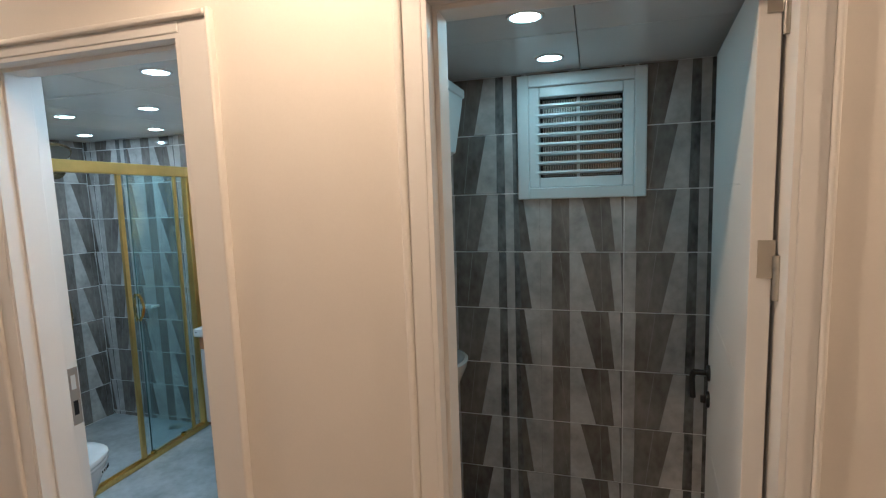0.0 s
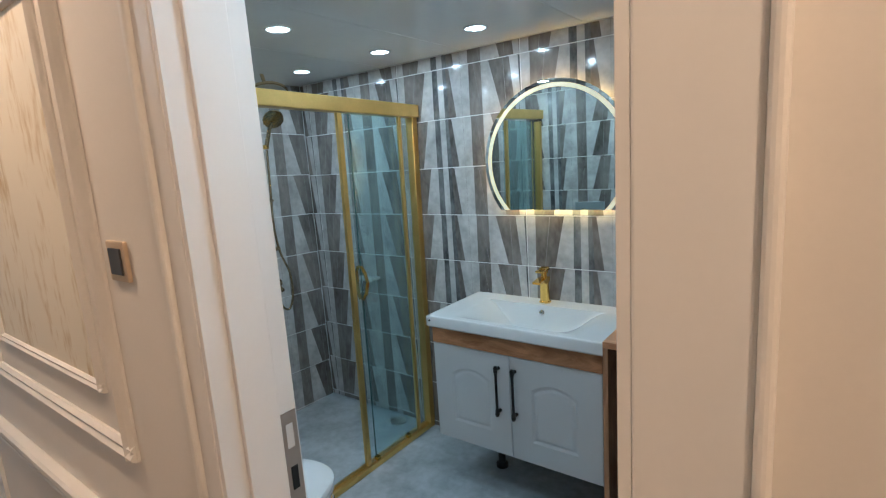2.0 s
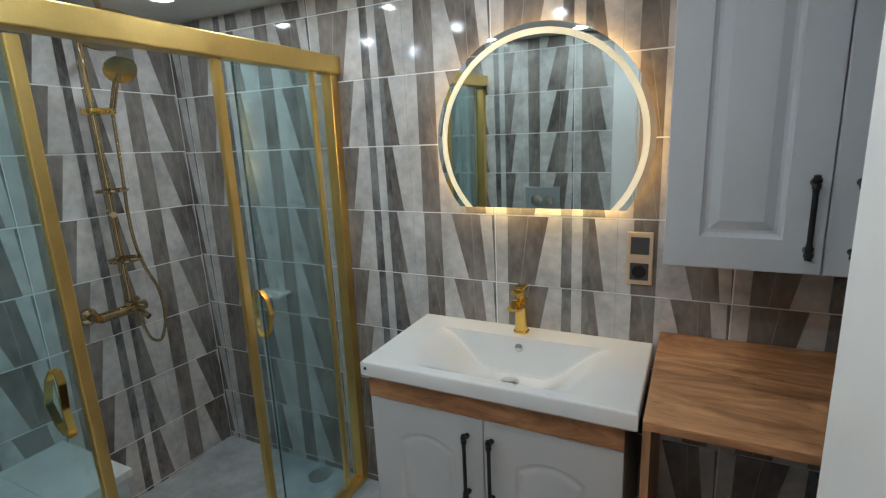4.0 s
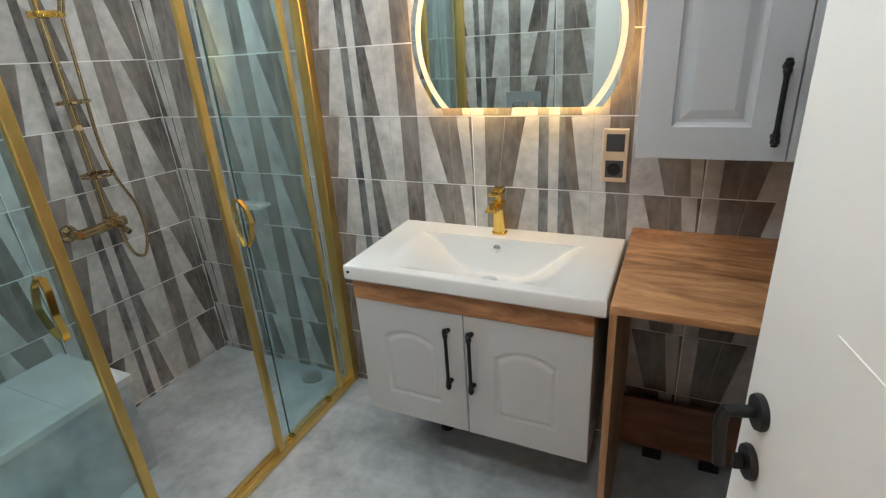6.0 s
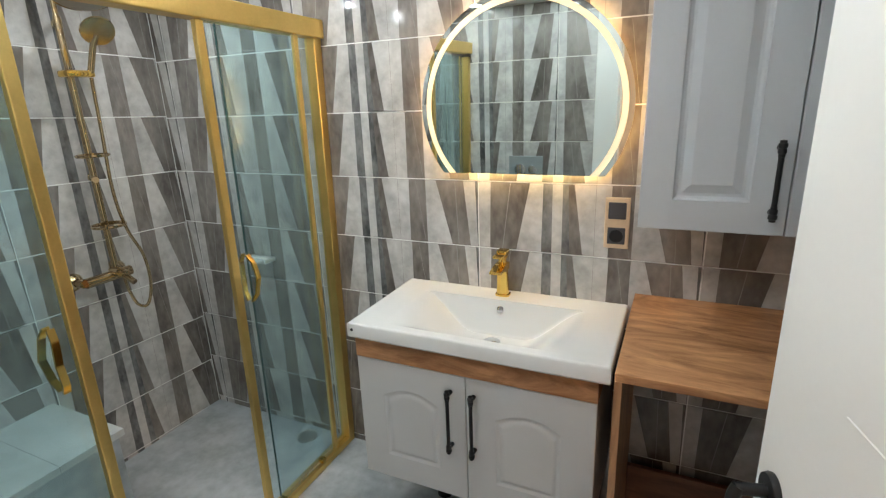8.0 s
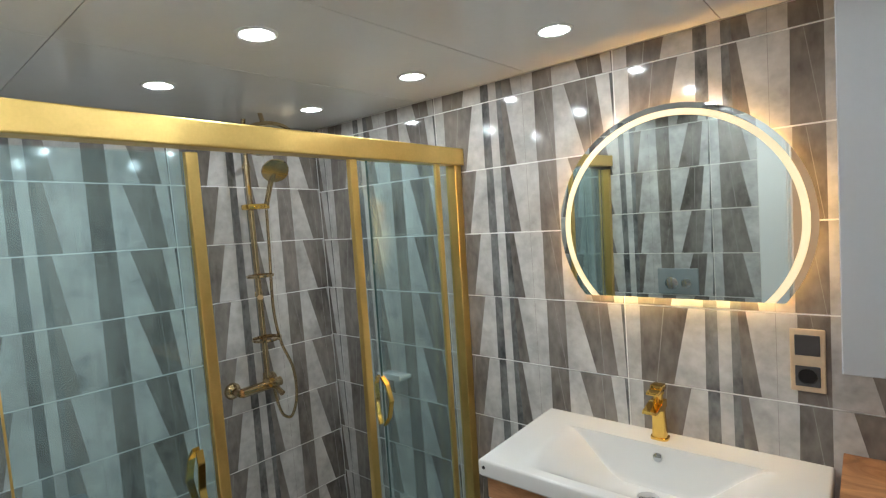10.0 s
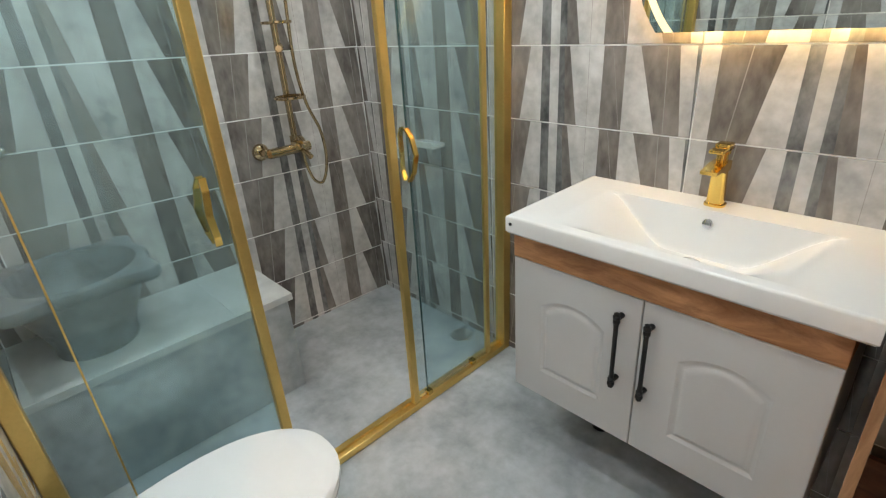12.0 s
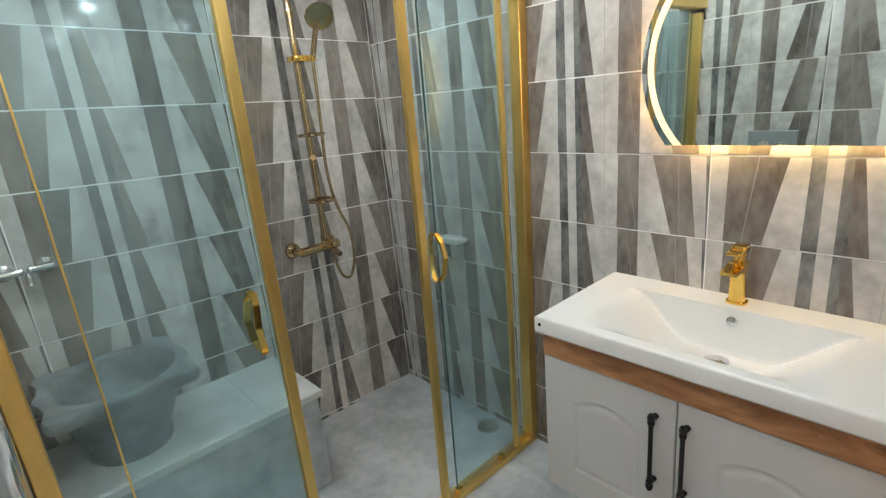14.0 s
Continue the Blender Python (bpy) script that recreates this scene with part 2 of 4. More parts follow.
def lathe(profile, seg=32, at=(0, 0, 0), axis=(0, 0, 1), bm=None, squash=1.0):
    """A turned body: (radius, height) pairs round an axis."""
    bm = bm or bmesh.new()
    q = Vector(axis).to_track_quat("Z", "Y").to_matrix()
    rings = []
    for r, h in profile:
        rings.append([bm.verts.new(Vector(at) + q @ Vector((r * math.cos(a), squash * r * math.sin(a), h)))
                      for a in (2 * math.pi * i / seg for i in range(seg))] if r > 1e-5 else [bm.verts.new(Vector(at) + q @ Vector((0, 0, h)))])
    for a, b in zip(rings, rings[1:]):
        for i in range(seg):
            j = (i + 1) % seg
            if len(a) == 1 and len(b) > 1:
                bm.faces.new((a[0], b[i], b[j]))
            elif len(b) == 1 and len(a) > 1:
                bm.faces.new((a[i], a[j], b[0]))
            elif len(a) > 1:
                bm.faces.new((a[i], a[j], b[j], b[i]))
    for ring in (rings[0], rings[-1]):
        if len(ring) > 2:
            bm.faces.new(ring)
    return bm


def tube(points, r, seg=10, bm=None):
    """A round bar bent along points."""
    bm = bm or bmesh.new()
    pts = [Vector(p) for p in points]
    rings = []
    ref = None
    for i, p in enumerate(pts):
        d = (pts[min(i + 1, len(pts) - 1)] - pts[max(i - 1, 0)]).normalized()
        ref = ref or (Vector((0, 0, 1)) if abs(d.z) < 0.9 else Vector((1, 0, 0)))
        u = d.cross(ref).normalized()
        v = d.cross(u).normalized()
        ref = -v if ref.dot(-v) > 0 else v
        rings.append([bm.verts.new(p + r * (math.cos(a) * u + math.sin(a) * v)) for a in (2 * math.pi * k / seg for k in range(seg))])
    for a, b in zip(rings, rings[1:]):
        for k in range(seg):
            bm.faces.new((a[k], a[(k + 1) % seg], b[(k + 1) % seg], b[k]))
    bm.faces.new(rings[0]), bm.faces.new(rings[-1])
    return bm


def bend(points, n=8):
    """A smooth line through points (Catmull-Rom)."""
    p = [Vector(q) for q in points]
    p = [2 * p[0] - p[1]] + p + [2 * p[-1] - p[-2]]
    out = []
    for i in range(1, len(p) - 2):
        for k in range(n):
            t = k / n
            a, b, c, d = p[i - 1:i + 3]
            out.append(0.5 * (2 * b + (c - a) * t + (2 * a - 5 * b + 4 * c - d) * t * t + (3 * b - a - 3 * c + d) * t ** 3))
    return out + [p[-2]]


def prism(outline, axis, a, b, bm=None):
    """An outline of two-dimensional points pushed from a to b along an axis."""
    bm = bm or bmesh.new()
    def at(p, h):
        return {"x": (h, p[0], p[1]), "y": (p[0], h, p[1]), "z": (p[0], p[1], h)}[axis]
    lo = [bm.verts.new(at(p, a)) for p in outline]
    hi = [bm.verts.new(at(p, b)) for p in outline]
    n = len(outline)
    for i in range(n):
        bm.faces.new((lo[i], lo[(i + 1) % n], hi[(i + 1) % n], hi[i]))
    bm.faces.new(lo[::-1]), bm.faces.new(hi)
    return bm


def wall(name, axis, face, back, a0, a1, z0, z1, holes, material, label):
    """A wall of real thickness with openings: axis is the direction it runs in; face and back are its two planes."""
    us = sorted({a0, a1, *[v for h in holes for v in h[:2]]})
    zs = sorted({z0, z1, *[v for h in holes for v in h[2:]]})
    bm = bmesh.new()
    for u0, u1 in zip(us, us[1:]):
        for w0, w1 in zip(zs, zs[1:]):
            cu, cw = (u0 + u1) / 2, (w0 + w1) / 2
            if any(h[0] < cu < h[1] and h[2] < cw < h[3] for h in holes):
                continue
            lo, hi = min(face, back), max(face, back)
            if axis == "x":
                box(u0, u1, lo, hi, w0, w1, bm=bm)
            else:
                box(lo, hi, u0, u1, w0, w1, bm=bm)
    bmesh.ops.remove_doubles(bm, verts=bm.verts[:], dist=1e-5)
    seen = {}
    for f in bm.faces[:]:
        key = tuple(sorted((round(v.co.x, 4), round(v.co.y, 4), round(v.co.z, 4)) for v in f.verts))
        seen.setdefault(key, []).append(f)
    bmesh.ops.delete(bm, geom=[f for fs in seen.values() if len(fs) > 1 for f in fs], context="FACES_ONLY")
    return tagged(part(name, bm, material), label, "wall", kind="structure")


# ---- plan (metres) ----
XL, XR, YN, YB = -5.08, -2.36, 3.278, 4.85      # bathroom: left, right, near and back wall faces
ZC = 2.036                                     # bathroom ceiling
HY = 3.13                                      # hall wall face
D0, D1, DH = -3.28, -2.57, 2.03                # bathroom doorway
W0, W1, WH = -1.93, -1.21, 2.035               # toilet-room doorway
WXL, WXR, WYB, WZ = -2.20, -1.10, 4.13, 2.06   # toilet room
HL, HR, HN, HC = -8.7, 0.9, 0.9, 2.55          # hall: far left, right, near wall, ceiling

# ---- large structure ----
wall_hall = wall("wall_hall", "x", HY, YN - 0.0025, -5.10, HR, 0, HC, [(D0, D1, 0, DH), (W0, W1, 0, WH)], M_WALL, "warm white painted hall wall with two doorways")
wall_back = wall("wall_back", "x", YB + 0.0025, YB + 0.16, XL - 0.16, XR + 0.16, 0, HC, [], M_GROUT, "back wall behind the patterned tiles")
wall_left = wall("wall_left", "y", XL - 0.0025, XL - 0.16, YN - 0.16, YB + 0.0025, 0, HC, [], M_GROUT, "shower wall behind the patterned tiles")
wall_right = wall("wall_right", "y", XR + 0.0025, XR + 0.095, YN - 0.0025, YB + 0.0025, 0, HC, [], M_GROUT, "tiled end wall beside the worktop")
wall_wc_left = wall("wall_wc_left", "y", WXL - 0.0025, WXL - 0.055, YN - 0.0025, WYB + 0.14, 0, HC, [], M_GROUT, "tiled side wall of the small toilet room")
wall_wc_right = wall("wall_wc_right", "y", WXR + 0.0025, WXR + 0.12, YN - 0.0025, WYB + 0.14, 0, HC, [], M_GROUT, "tiled side wall of the small toilet room")
WIN = (-1.835, -1.41, 1.60, 2.02)
wall_wc_back = wall("wall_wc_back", "x", WYB + 0.0025, WYB + 0.14, WXL - 0.0025, WXR + 0.0025, 0, HC, [WIN], M_GROUT, "tiled toilet-room wall with a louvred window")
wall_hall_near = wall("wall_hall_near", "x", HN, HN - 0.15, HL, HR, 0, HC, [], M_WALL, "plain warm white hall wall")
wall_hall_right = wall("wall_hall_right", "y", HR, HR + 0.15, HN - 0.15, HY, 0, HC, [], M_WALL, "plain hall end wall")
wall_far = wall("wall_far", "y", HL, HL - 0.15, HN - 0.15, 6.2, 0, HC, [], M_WALL, "pale far wall of the room beyond the hall")
wall_room_return = wall("wall_room_return", "y", -5.10, XL - 0.165, HY + 0.175, 6.2, 0, HC, [], M_WALL, "wall return at the end of the hall")
wall_room_back = wall("wall_room_back", "x", 6.2, 6.35, HL - 0.15, -5.10, 0, HC, [], M_WALL, "back wall of the room beyond the hall")
wall_header = wall("wall_header", "y", -6.9, -7.05, HN, 6.2, 2.27, HC, [], M_WALL, "lintel over the opening to the next room")

floor_bath = tagged(part("floor", box(XL - 0.16, WXR + 0.12, YN - 0.09, YB + 0.16, -0.12, 0.0), M_FLOOR), "mottled light grey stone-look bathroom floor", "floor", kind="structure")
floor_hall = tagged(part("floor_hall", box(HL - 0.15, HR + 0.15, HN - 0.15, YN - 0.09, -0.12, 0.0), M_LAMINATE), "grey brown laminate hall floor", "floor", kind="structure")
floor_room = tagged(part("floor_room", box(HL - 0.15, XL - 0.16, YN - 0.09, 6.35, -0.12, 0.0), M_LAMINATE), "grey brown laminate floor of the next room", "floor", kind="structure")


def panel_ceiling(name, xs, ys, z, label, thick=0.02):
    """Flat panels with open joints, in one mesh, under a dark void."""
    bm = bmesh.new()
    for x0, x1 in zip(xs, xs[1:]):
        for y0, y1 in zip(ys, ys[1:]):
            box(x0 + 0.0012, x1 - 0.0012, y0 + 0.0012, y1 - 0.0012, z, z + thick, bm=bm)
    return tagged(part(name, bm, M_PANEL), label, "ceiling", kind="structure")


panel_ceiling("ceiling_bath", (XL, -4.36, -3.85, -3.25, XR), (YN, 3.62, YB), ZC, "white panel ceiling with thin joints and recessed lamps")
panel_ceiling("ceiling_wc", (WXL, -1.62, WXR), (YN, 3.62, WYB), WZ, "white panel ceiling of the toilet room")
tagged(part("ceiling_hall", box(HL - 0.15, HR + 0.15, HN - 0.15, 6.35, HC, HC + 0.1), M_CEIL), "plain white hall ceiling", "ceiling", kind="structure")


# ---- door frames and leaves ----
def doorway(name, x0, x1, head, left_face, right_face, label, stops):
    """Lining through the wall, casing with a small bead on the hall side, stop strips, casing inside."""
    d = thing(name, (0, 0, 0), label, "door frame", kind="structure")
    t = 0.012
    for nm, a, b in (("lining", x0, x0 + t), ("lining", x1 - t, x1)):
        part(nm, box(a, b, HY - 0.012, YN + 0.002, 0.001, head - t, 0.001), M_DOOR, d)
    part("lining", box(x0, x1, HY - 0.012, YN + 0.002, head - t, head, 0.001), M_DOOR, d)
    for a, b in ((x0 - left_face, x0), (x1, x1 + right_face)):
        part("casing", box(a, b, HY - 0.014, HY + 0.001, 0.001, head + 0.03, 0.003), M_DOOR, d)
    part("casing", box(x0, x1, HY - 0.0145, HY + 0.001, head, head + 0.03, 0.003), M_DOOR, d)
    for a, b in ((x0 - left_face - 0.018, x0 - left_face), (x1 + right_face, x1 + right_face + 0.012)):
        part("bead", box(a, b, HY - 0.024, HY + 0.001, 0.001, head + 0.048, 0.006, 3), M_TRIM, d)
    part("bead", box(x0 - left_face, x1 + right_face, HY - 0.0245, HY + 0.001, head + 0.03, head + 0.048, 0.006, 3), M_TRIM, d)
    for a, b in ((x0 + t, x0 + t + 0.012), (x1 - t - 0.012, x1 - t))[:stops]:
        part("stop_strip", box(a, b, HY + 0.03, HY + 0.106, 0.001, head - t, 0.002), M_DOOR, d)
    part("stop_strip", box(x0 + t, x1 - t - (0.06 if stops == 1 else 0), HY + 0.0305, HY + 0.1055, head - t - 0.012, head - t, 0.002), M_DOOR, d)
    for a, b in ((x0 - 0.11, x0), (x1, x1 + 0.07)):
        part("inner_casing", box(a, b, YN - 0.002, YN + 0.0025, 0.001, head, 0.001), M_DOOR, d)
    return d


door_frame_1 = doorway("door_1", D0, D1, DH, 0.055, 0.088, "white door frame with a beaded casing and strike plate", 2)
door_frame_2 = doorway("door_2", W0, W1, WH, 0.045, 0.045, "white door frame of the toilet room", 1)
sp = part("strike_plate", box(D0 + 0.0121, D0 + 0.0142, 3.2405, 3.2765, 0.86, 1.06, 0.001), M_STRIKE, door_frame_1, "tall bronze steel strike plate")
part("slot", box(D0 + 0.0143, D0 + 0.0148, 3.250, 3.266, 0.985, 1.035), M_CERAMIC, sp)
part("slot", box(D0 + 0.0143, D0 + 0.0148, 3.250, 3.266, 0.895, 0.945), M_BLACK, sp)


def lever_set(parent, w, side):
    """Round black roses, a lever that hangs down and a key turn, on one face of a leaf (local: x along the leaf, -y out)."""
    s = side
    y = -0.020 * s
    h = part("handle", lathe([(0.026, 0), (0.027, 0.004), (0.025, 0.010), (0.0, 0.010)], 28, (w - 0.055, y, 0.985), (0, -s, 0)), M_BLACK, parent, "matt black lever handle", True)
    bm = rod((w - 0.055, y - 0.008 * s, 0.985), (w - 0.055, y - 0.05 * s, 0.985), 0.009)
    tube(bend([(w - 0.055, y - 0.045 * s, 0.989), (w - 0.058, y - 0.052 * s, 0.970), (w - 0.066, y - 0.052 * s, 0.940), (w - 0.072, y - 0.05 * s, 0.903)], 5), 0.0095, 10, bm)
    part("lever", bm, M_BLACK, h, "", True)
    k = part("key_rose", lathe([(0.026, 0), (0.027, 0.004), (0.025, 0.010), (0.0, 0.010)], 28, (w - 0.055, y, 0.894), (0, -s, 0)), M_BLACK, parent, "", True)
    part("key_turn", box(w - 0.061, w - 0.049, min(y - 0.010 * s, y - 0.026 * s), max(y - 0.010 * s, y - 0.026 * s), 0.882, 0.906, 0.003), M_BLACK, k)


def door_leaf(name, hinge, rz, w, h, label, hinges):
    """Flush leaf with engraved slanting lines; local x runs from the hinge to the free edge, -y is the face with the lines."""
    d = thing(name, hinge, label, "door", rz=rz)
    body = part("leaf", box(0.004, w, -0.020, 0.020, 0.008, h, 0.002), M_DOOR, d)
    for s in (1, -1):
        y = -0.0203 * s
        for (u0, z0, u1, z1) in GROOVES:
            dv = Vector((u1 - u0, 0, z1 - z0))
            n = Vector((-dv.z, 0, dv.x)).normalized() * 0.0016
            bm = bmesh.new()
            a, b = Vector((u0, y, z0)), Vector((u1, y, z1))
            outer = [a - n, b - n, b + n, a + n]
            deep = [a, b]
            vs = [bm.verts.new(p) for p in outer] + [bm.verts.new(p + Vector((0, 0.0002 * s - 0.0012 * s, 0))) for p in deep]
            bm.faces.new((vs[0], vs[1], vs[5], vs[4])), bm.faces.new((vs[4], vs[5], vs[2], vs[3]))
            bm.faces.new((vs[3], vs[0], vs[4])), bm.faces.new((vs[1], vs[2], vs[5]))
            part("engraved_line", bm, M_DOOR, body)
        lever_set(d, w, s)
    for z in hinges:
        hg = part("hinge", rod((-0.004, -0.026, z - 0.045), (-0.004, -0.026, z + 0.045), 0.0065, None, 12), M_STEEL, d, "satin steel hinge", True)
        part("hinge_plate", box(0.0005, 0.0039, -0.024, 0.006, z - 0.002, z + 0.075, 0.0005), M_STEEL, hg)
    return d


GROOVES = ((0.15, 1.606, 0.52, 1.603), (0.15, 1.176, 0.52, 1.184), (0.15, 0.762, 0.52, 0.755))
door_leaf("door", (D1 - 0.014, 3.288, 0), 90 + 14, 0.69, 2.005, "white flush bathroom door with engraved lines, standing open", (0.22, 1.12, 1.82))
door_leaf("door", (W1 - 0.042, 3.172, 0), 90 - 6, 0.70, 2.01, "white flush toilet-room door standing open inwards", (0.22, 1.42, 1.93))


# ---- hall: panelling, rail, skirting, switch ----
def moulding_frame(name, x0, x1, z0, z1, w, depth, label):
    d = thing(name, (0, HY, 0), label, "wall moulding", kind="structure")
    prof = lambda lo, hi: [(lo, 0.0), (lo, -depth * 0.55), (lo + (hi - lo) * 0.25, -depth), (lo + (hi - lo) * 0.5, -depth * 0.6), (lo + (hi - lo) * 0.75, -depth * 0.8), (hi, -depth * 0.3), (hi, 0.0)]
    for a, b in ((x0, x0 + w), (x1 - w, x1)):
        part("moulding", prism([(p[0], p[1]) for p in prof(a, b)], "z", z0, z1), M_TRIM, d)
    for a, b in ((z0, z0 + w), (z1 - w, z1)):
        part("moulding", prism([(p[1] * 1.02, p[0]) for p in prof(a, b)], "x", x0 + 0.001, x1 - 0.001), M_TRIM, d)
    return d


moulding_frame("trim_panel_outer", -4.735, -3.655, 0.90, 2.065, 0.042, 0.02, "white outer picture-frame moulding on the hall wall")
moulding_frame("trim_panel_inner", -4.60, -3.775, 1.038, 1.95, 0.026, 0.014, "white inner picture-frame moulding on the hall wall")
tagged(part("decor_panel", box(-4.574, -3.801, HY - 0.003, HY + 0.001, 1.064, 1.924), M_DECOR), "cream decorative plaster panel with ochre streaks", "wall panel", kind="structure")
rail = thing("trim_chair_rail", (0, HY, 0), "white stepped chair rail along the hall wall", "chair rail", kind="structure")
part("rail", prism([(0, 0.60), (-0.012, 0.60), (-0.016, 0.615), (-0.016, 0.63), (-0.03, 0.64), (-0.036, 0.66), (-0.036, 0.675), (-0.028, 0.682), (0, 0.682)], "x", -5.10, -3.49), M_TRIM, rail)
part("bead", prism([(0, 0.578), (-0.008, 0.578), (-0.011, 0.584), (-0.008, 0.592), (0, 0.592)], "x", -5.10, -3.49), M_TRIM, rail)
tagged(part("baseboard", box(-5.10, D0 - 0.075, HY - 0.016, HY + 0.001, 0.001, 0.085, 0.004), M_TRIM), "white skirting along the hall wall", "baseboard", kind="structure")
tagged(part("baseboard_far", box(HL, HL + 0.016, HN, 6.2, 0.001, 0.08, 0.003), M_SKIRT), "brown skirting of the far room", "baseboard", kind="structure")
tagged(part("corner_bead", box(-5.112, -5.088, HY - 0.006, HY + 0.17, 0.001, HC, 0.003), M_TRIM), "white corner strip at the end of the hall wall", "trim", kind="structure")
tagged(part("trim_header", box(-6.92, -6.895, HN, 6.2, 2.25, 2.285, 0.004), M_TRIM), "thin white trim under the lintel", "trim", kind="structure")

sw = thing("light_switch", (-3.568, HY, 1.368), "bronze-framed light switch with a dark rocker", "light switch")
part("frame", box(-0.041, 0.041, -0.009, 0.0, -0.041, 0.041, 0.003), M_BRONZE, sw)
part("rocker", box(-0.027, 0.027, -0.0125, -0.0085, -0.027, 0.027, 0.002), M_DARKP, sw)


# ---- lamps ----
def downlight(x, y, z, glow, label, group):
    d = thing("ceiling_light", (x, y, z), label, "ceiling light", group)
    part("rim", lathe([(0.040, 0.0), (0.040, -0.004), (0.046, -0.005), (0.050, -0.002), (0.050, 0.0)], 28), M_CERAMIC, d, "", True)
    if glow is M_GLOW:
        f = part("diffuser", lathe([(0.0205, -0.0030), (0.0398, -0.0030), (0.0398, -0.0005), (0.0205, -0.0005)], 28), M_SOFTGLOW, d, "lit white diffuser")
        part("lens", lathe([(0.0, -0.0040), (0.0200, -0.0036), (0.0200, -0.0005), (0.0, -0.0005)], 28), glow, f, "bright round lens")
    else:
        part("diffuser", lathe([(0.0, -0.0030), (0.0398, -0.0030), (0.0398, -0.0005), (0.0, -0.0005)], 28), glow, d, "lit white diffuser")
    return d


for x, y in ((-4.68, 4.55), (-4.11, 4.545), (-3.585, 4.54), (-4.63, 3.95), (-4.07, 3.96), (-3.55, 3.96), (-2.96, 3.95), (-4.63, 3.42), (-4.08, 3.42), (-3.55, 3.43), (-2.96, 3.43)):
    downlight(x, y, ZC, M_GLOW, "small round white recessed lamp, lit", "recessed lamps of the bathroom")
for x, y in ((-1.745, 3.43), (-1.72, 3.90)):
    downlight(x, y, WZ, M_WCGLOW, "small round white recessed lamp, lit", "recessed lamps of the toilet room")
# hall lamps out of view: the middle one follows a wall glow, others added
for x, y in ((-0.3, 2.72), (-2.15, 2.72), (-4.15, 2.72)):
    downlight(x, y, HC, M_HALLGLOW, "round warm recessed hall lamp, placed out of view, lit", "recessed lamps of the hall")
for x, y in ((-6.2, 1.9), (-7.8, 3.85)):
    downlight(x, y, HC, M_ROOMGLOW, "round white recessed lamp of the next room, lit", "recessed lamps of the next room")


# ---- wall tiles: one printed tile of 0.73 x 0.2425 m, each laid as a slab of its own ----
TW, TH, GAP = 0.73, 0.2425, 0.0022
PRINT = (   # left and right edge at the top, then at the bottom, and which colour
    (0.047, 0.118, 0.043, 0.088, 1), (0.118, 0.1205, 0.088, 0.0905, 3), (0.1205, 0.188, 0.0905, 0.139, 1),
    (0.233, 0.264, 0.228, 0.264, 2), (0.298, 0.316, 0.298, 0.325, 2), (0.316, 0.335, 0.325, 0.368, 1),
    (0.404, 0.4052, 0.404, 0.4052, 3), (0.453, 0.480, 0.449, 0.515, 1), (0.480, 0.4812, 0.515, 0.5162, 3), (0.4812, 0.522, 0.5162, 0.522, 1),
    (0.564, 0.640, 0.626, 0.650, 1), (0.640, 0.642, 0.650, 0.652, 3), (0.642, 0.673, 0.652, 0.698, 1), (0.718, 0.7285, 0.7265, 0.7285, 2))


def clip(poly, i, lim, keep_less):
    out = []
    for k, p in enumerate(poly):
        q = poly[(k + 1) % len(poly)]
        pin, qin = ((p[i] <= lim) == keep_less or p[i] == lim), ((q[i] <= lim) == keep_less or q[i] == lim)
        if pin:
            out.append(p)
        if pin != qin:
            t = (lim - p[i]) / (q[i] - p[i])
            out.append((p[0] + t * (q[0] - p[0]), p[1] + t * (q[1] - p[1])))
    return out


TILES = {}


def tile_mesh(u0, u1, v0, v1, turned, wide=1.0, high=1.0, slope=0.0):
    """Mesh of the cut u0..u1, v0..v1 of one tile, its face in the plane y = 0 looking to -y."""
    key = tuple(round(v, 3) for v in (u0, u1, v0, v1)) + (turned, wide, slope)
    if key in TILES:
        return TILES[key]
    polys, edges = [], [(0.0, 0.0)]
    cells = []
    for tl, tr, bl, br, c in PRINT:
        cells.append(([edges[-1], (tl, bl)], 0))
        cells.append(([(tl, bl), (tr, br)], c))
        edges.append((tr, br))
    cells.append(([edges[-1], (TW, TW)], 0))
    verts, faces, mats = [], [], []
    g = GAP
    for (lo, hi), c in cells:
        poly = [(lo[1], 0.0), (hi[1], 0.0), (hi[0], TH), (lo[0], TH)]
        if turned:
            poly = [(TW - p[0], TH - p[1]) for p in poly]
        for i, lim, less in ((0, u0 + g, False), (0, u1 - g, True), (1, v0 + g, False), (1, v1 - g, True)):
            poly = clip(poly, i, lim, less) if len(poly) > 2 else []
        if len(poly) < 3:
            continue
        k = len(verts)
        verts += [(p[0], 0.0, p[1]) for p in poly]
        faces.append(tuple(range(k, k + len(poly))))
        mats.append(c)
    b = [(u0 + g, v0 + g), (u1 - g, v0 + g), (u1 - g, v1 - g), (u0 + g, v1 - g)]
    k = len(verts)
    verts += [(p[0], 0.0, p[1]) for p in b] + [(p[0], 0.0024, p[1]) for p in b]
    for i in range(4):
        j = (i + 1) % 4
        faces.append((k + j, k + i, k + 4 + i, k + 4 + j))
        mats.append(0)
    me = bpy.data.meshes.new("tile")
    me.from_pydata([(x * wide, y, z * high + slope * x * wide) for x, y, z in verts], [], faces)
    for m in (M_LIGHT, M_BROWN, M_SLATE, M_VEIN):
        me.materials.append(m)
    for p, c in zip(me.polygons, mats):
        p.material_index = c
    me.update()
    TILES[key] = me
    return me


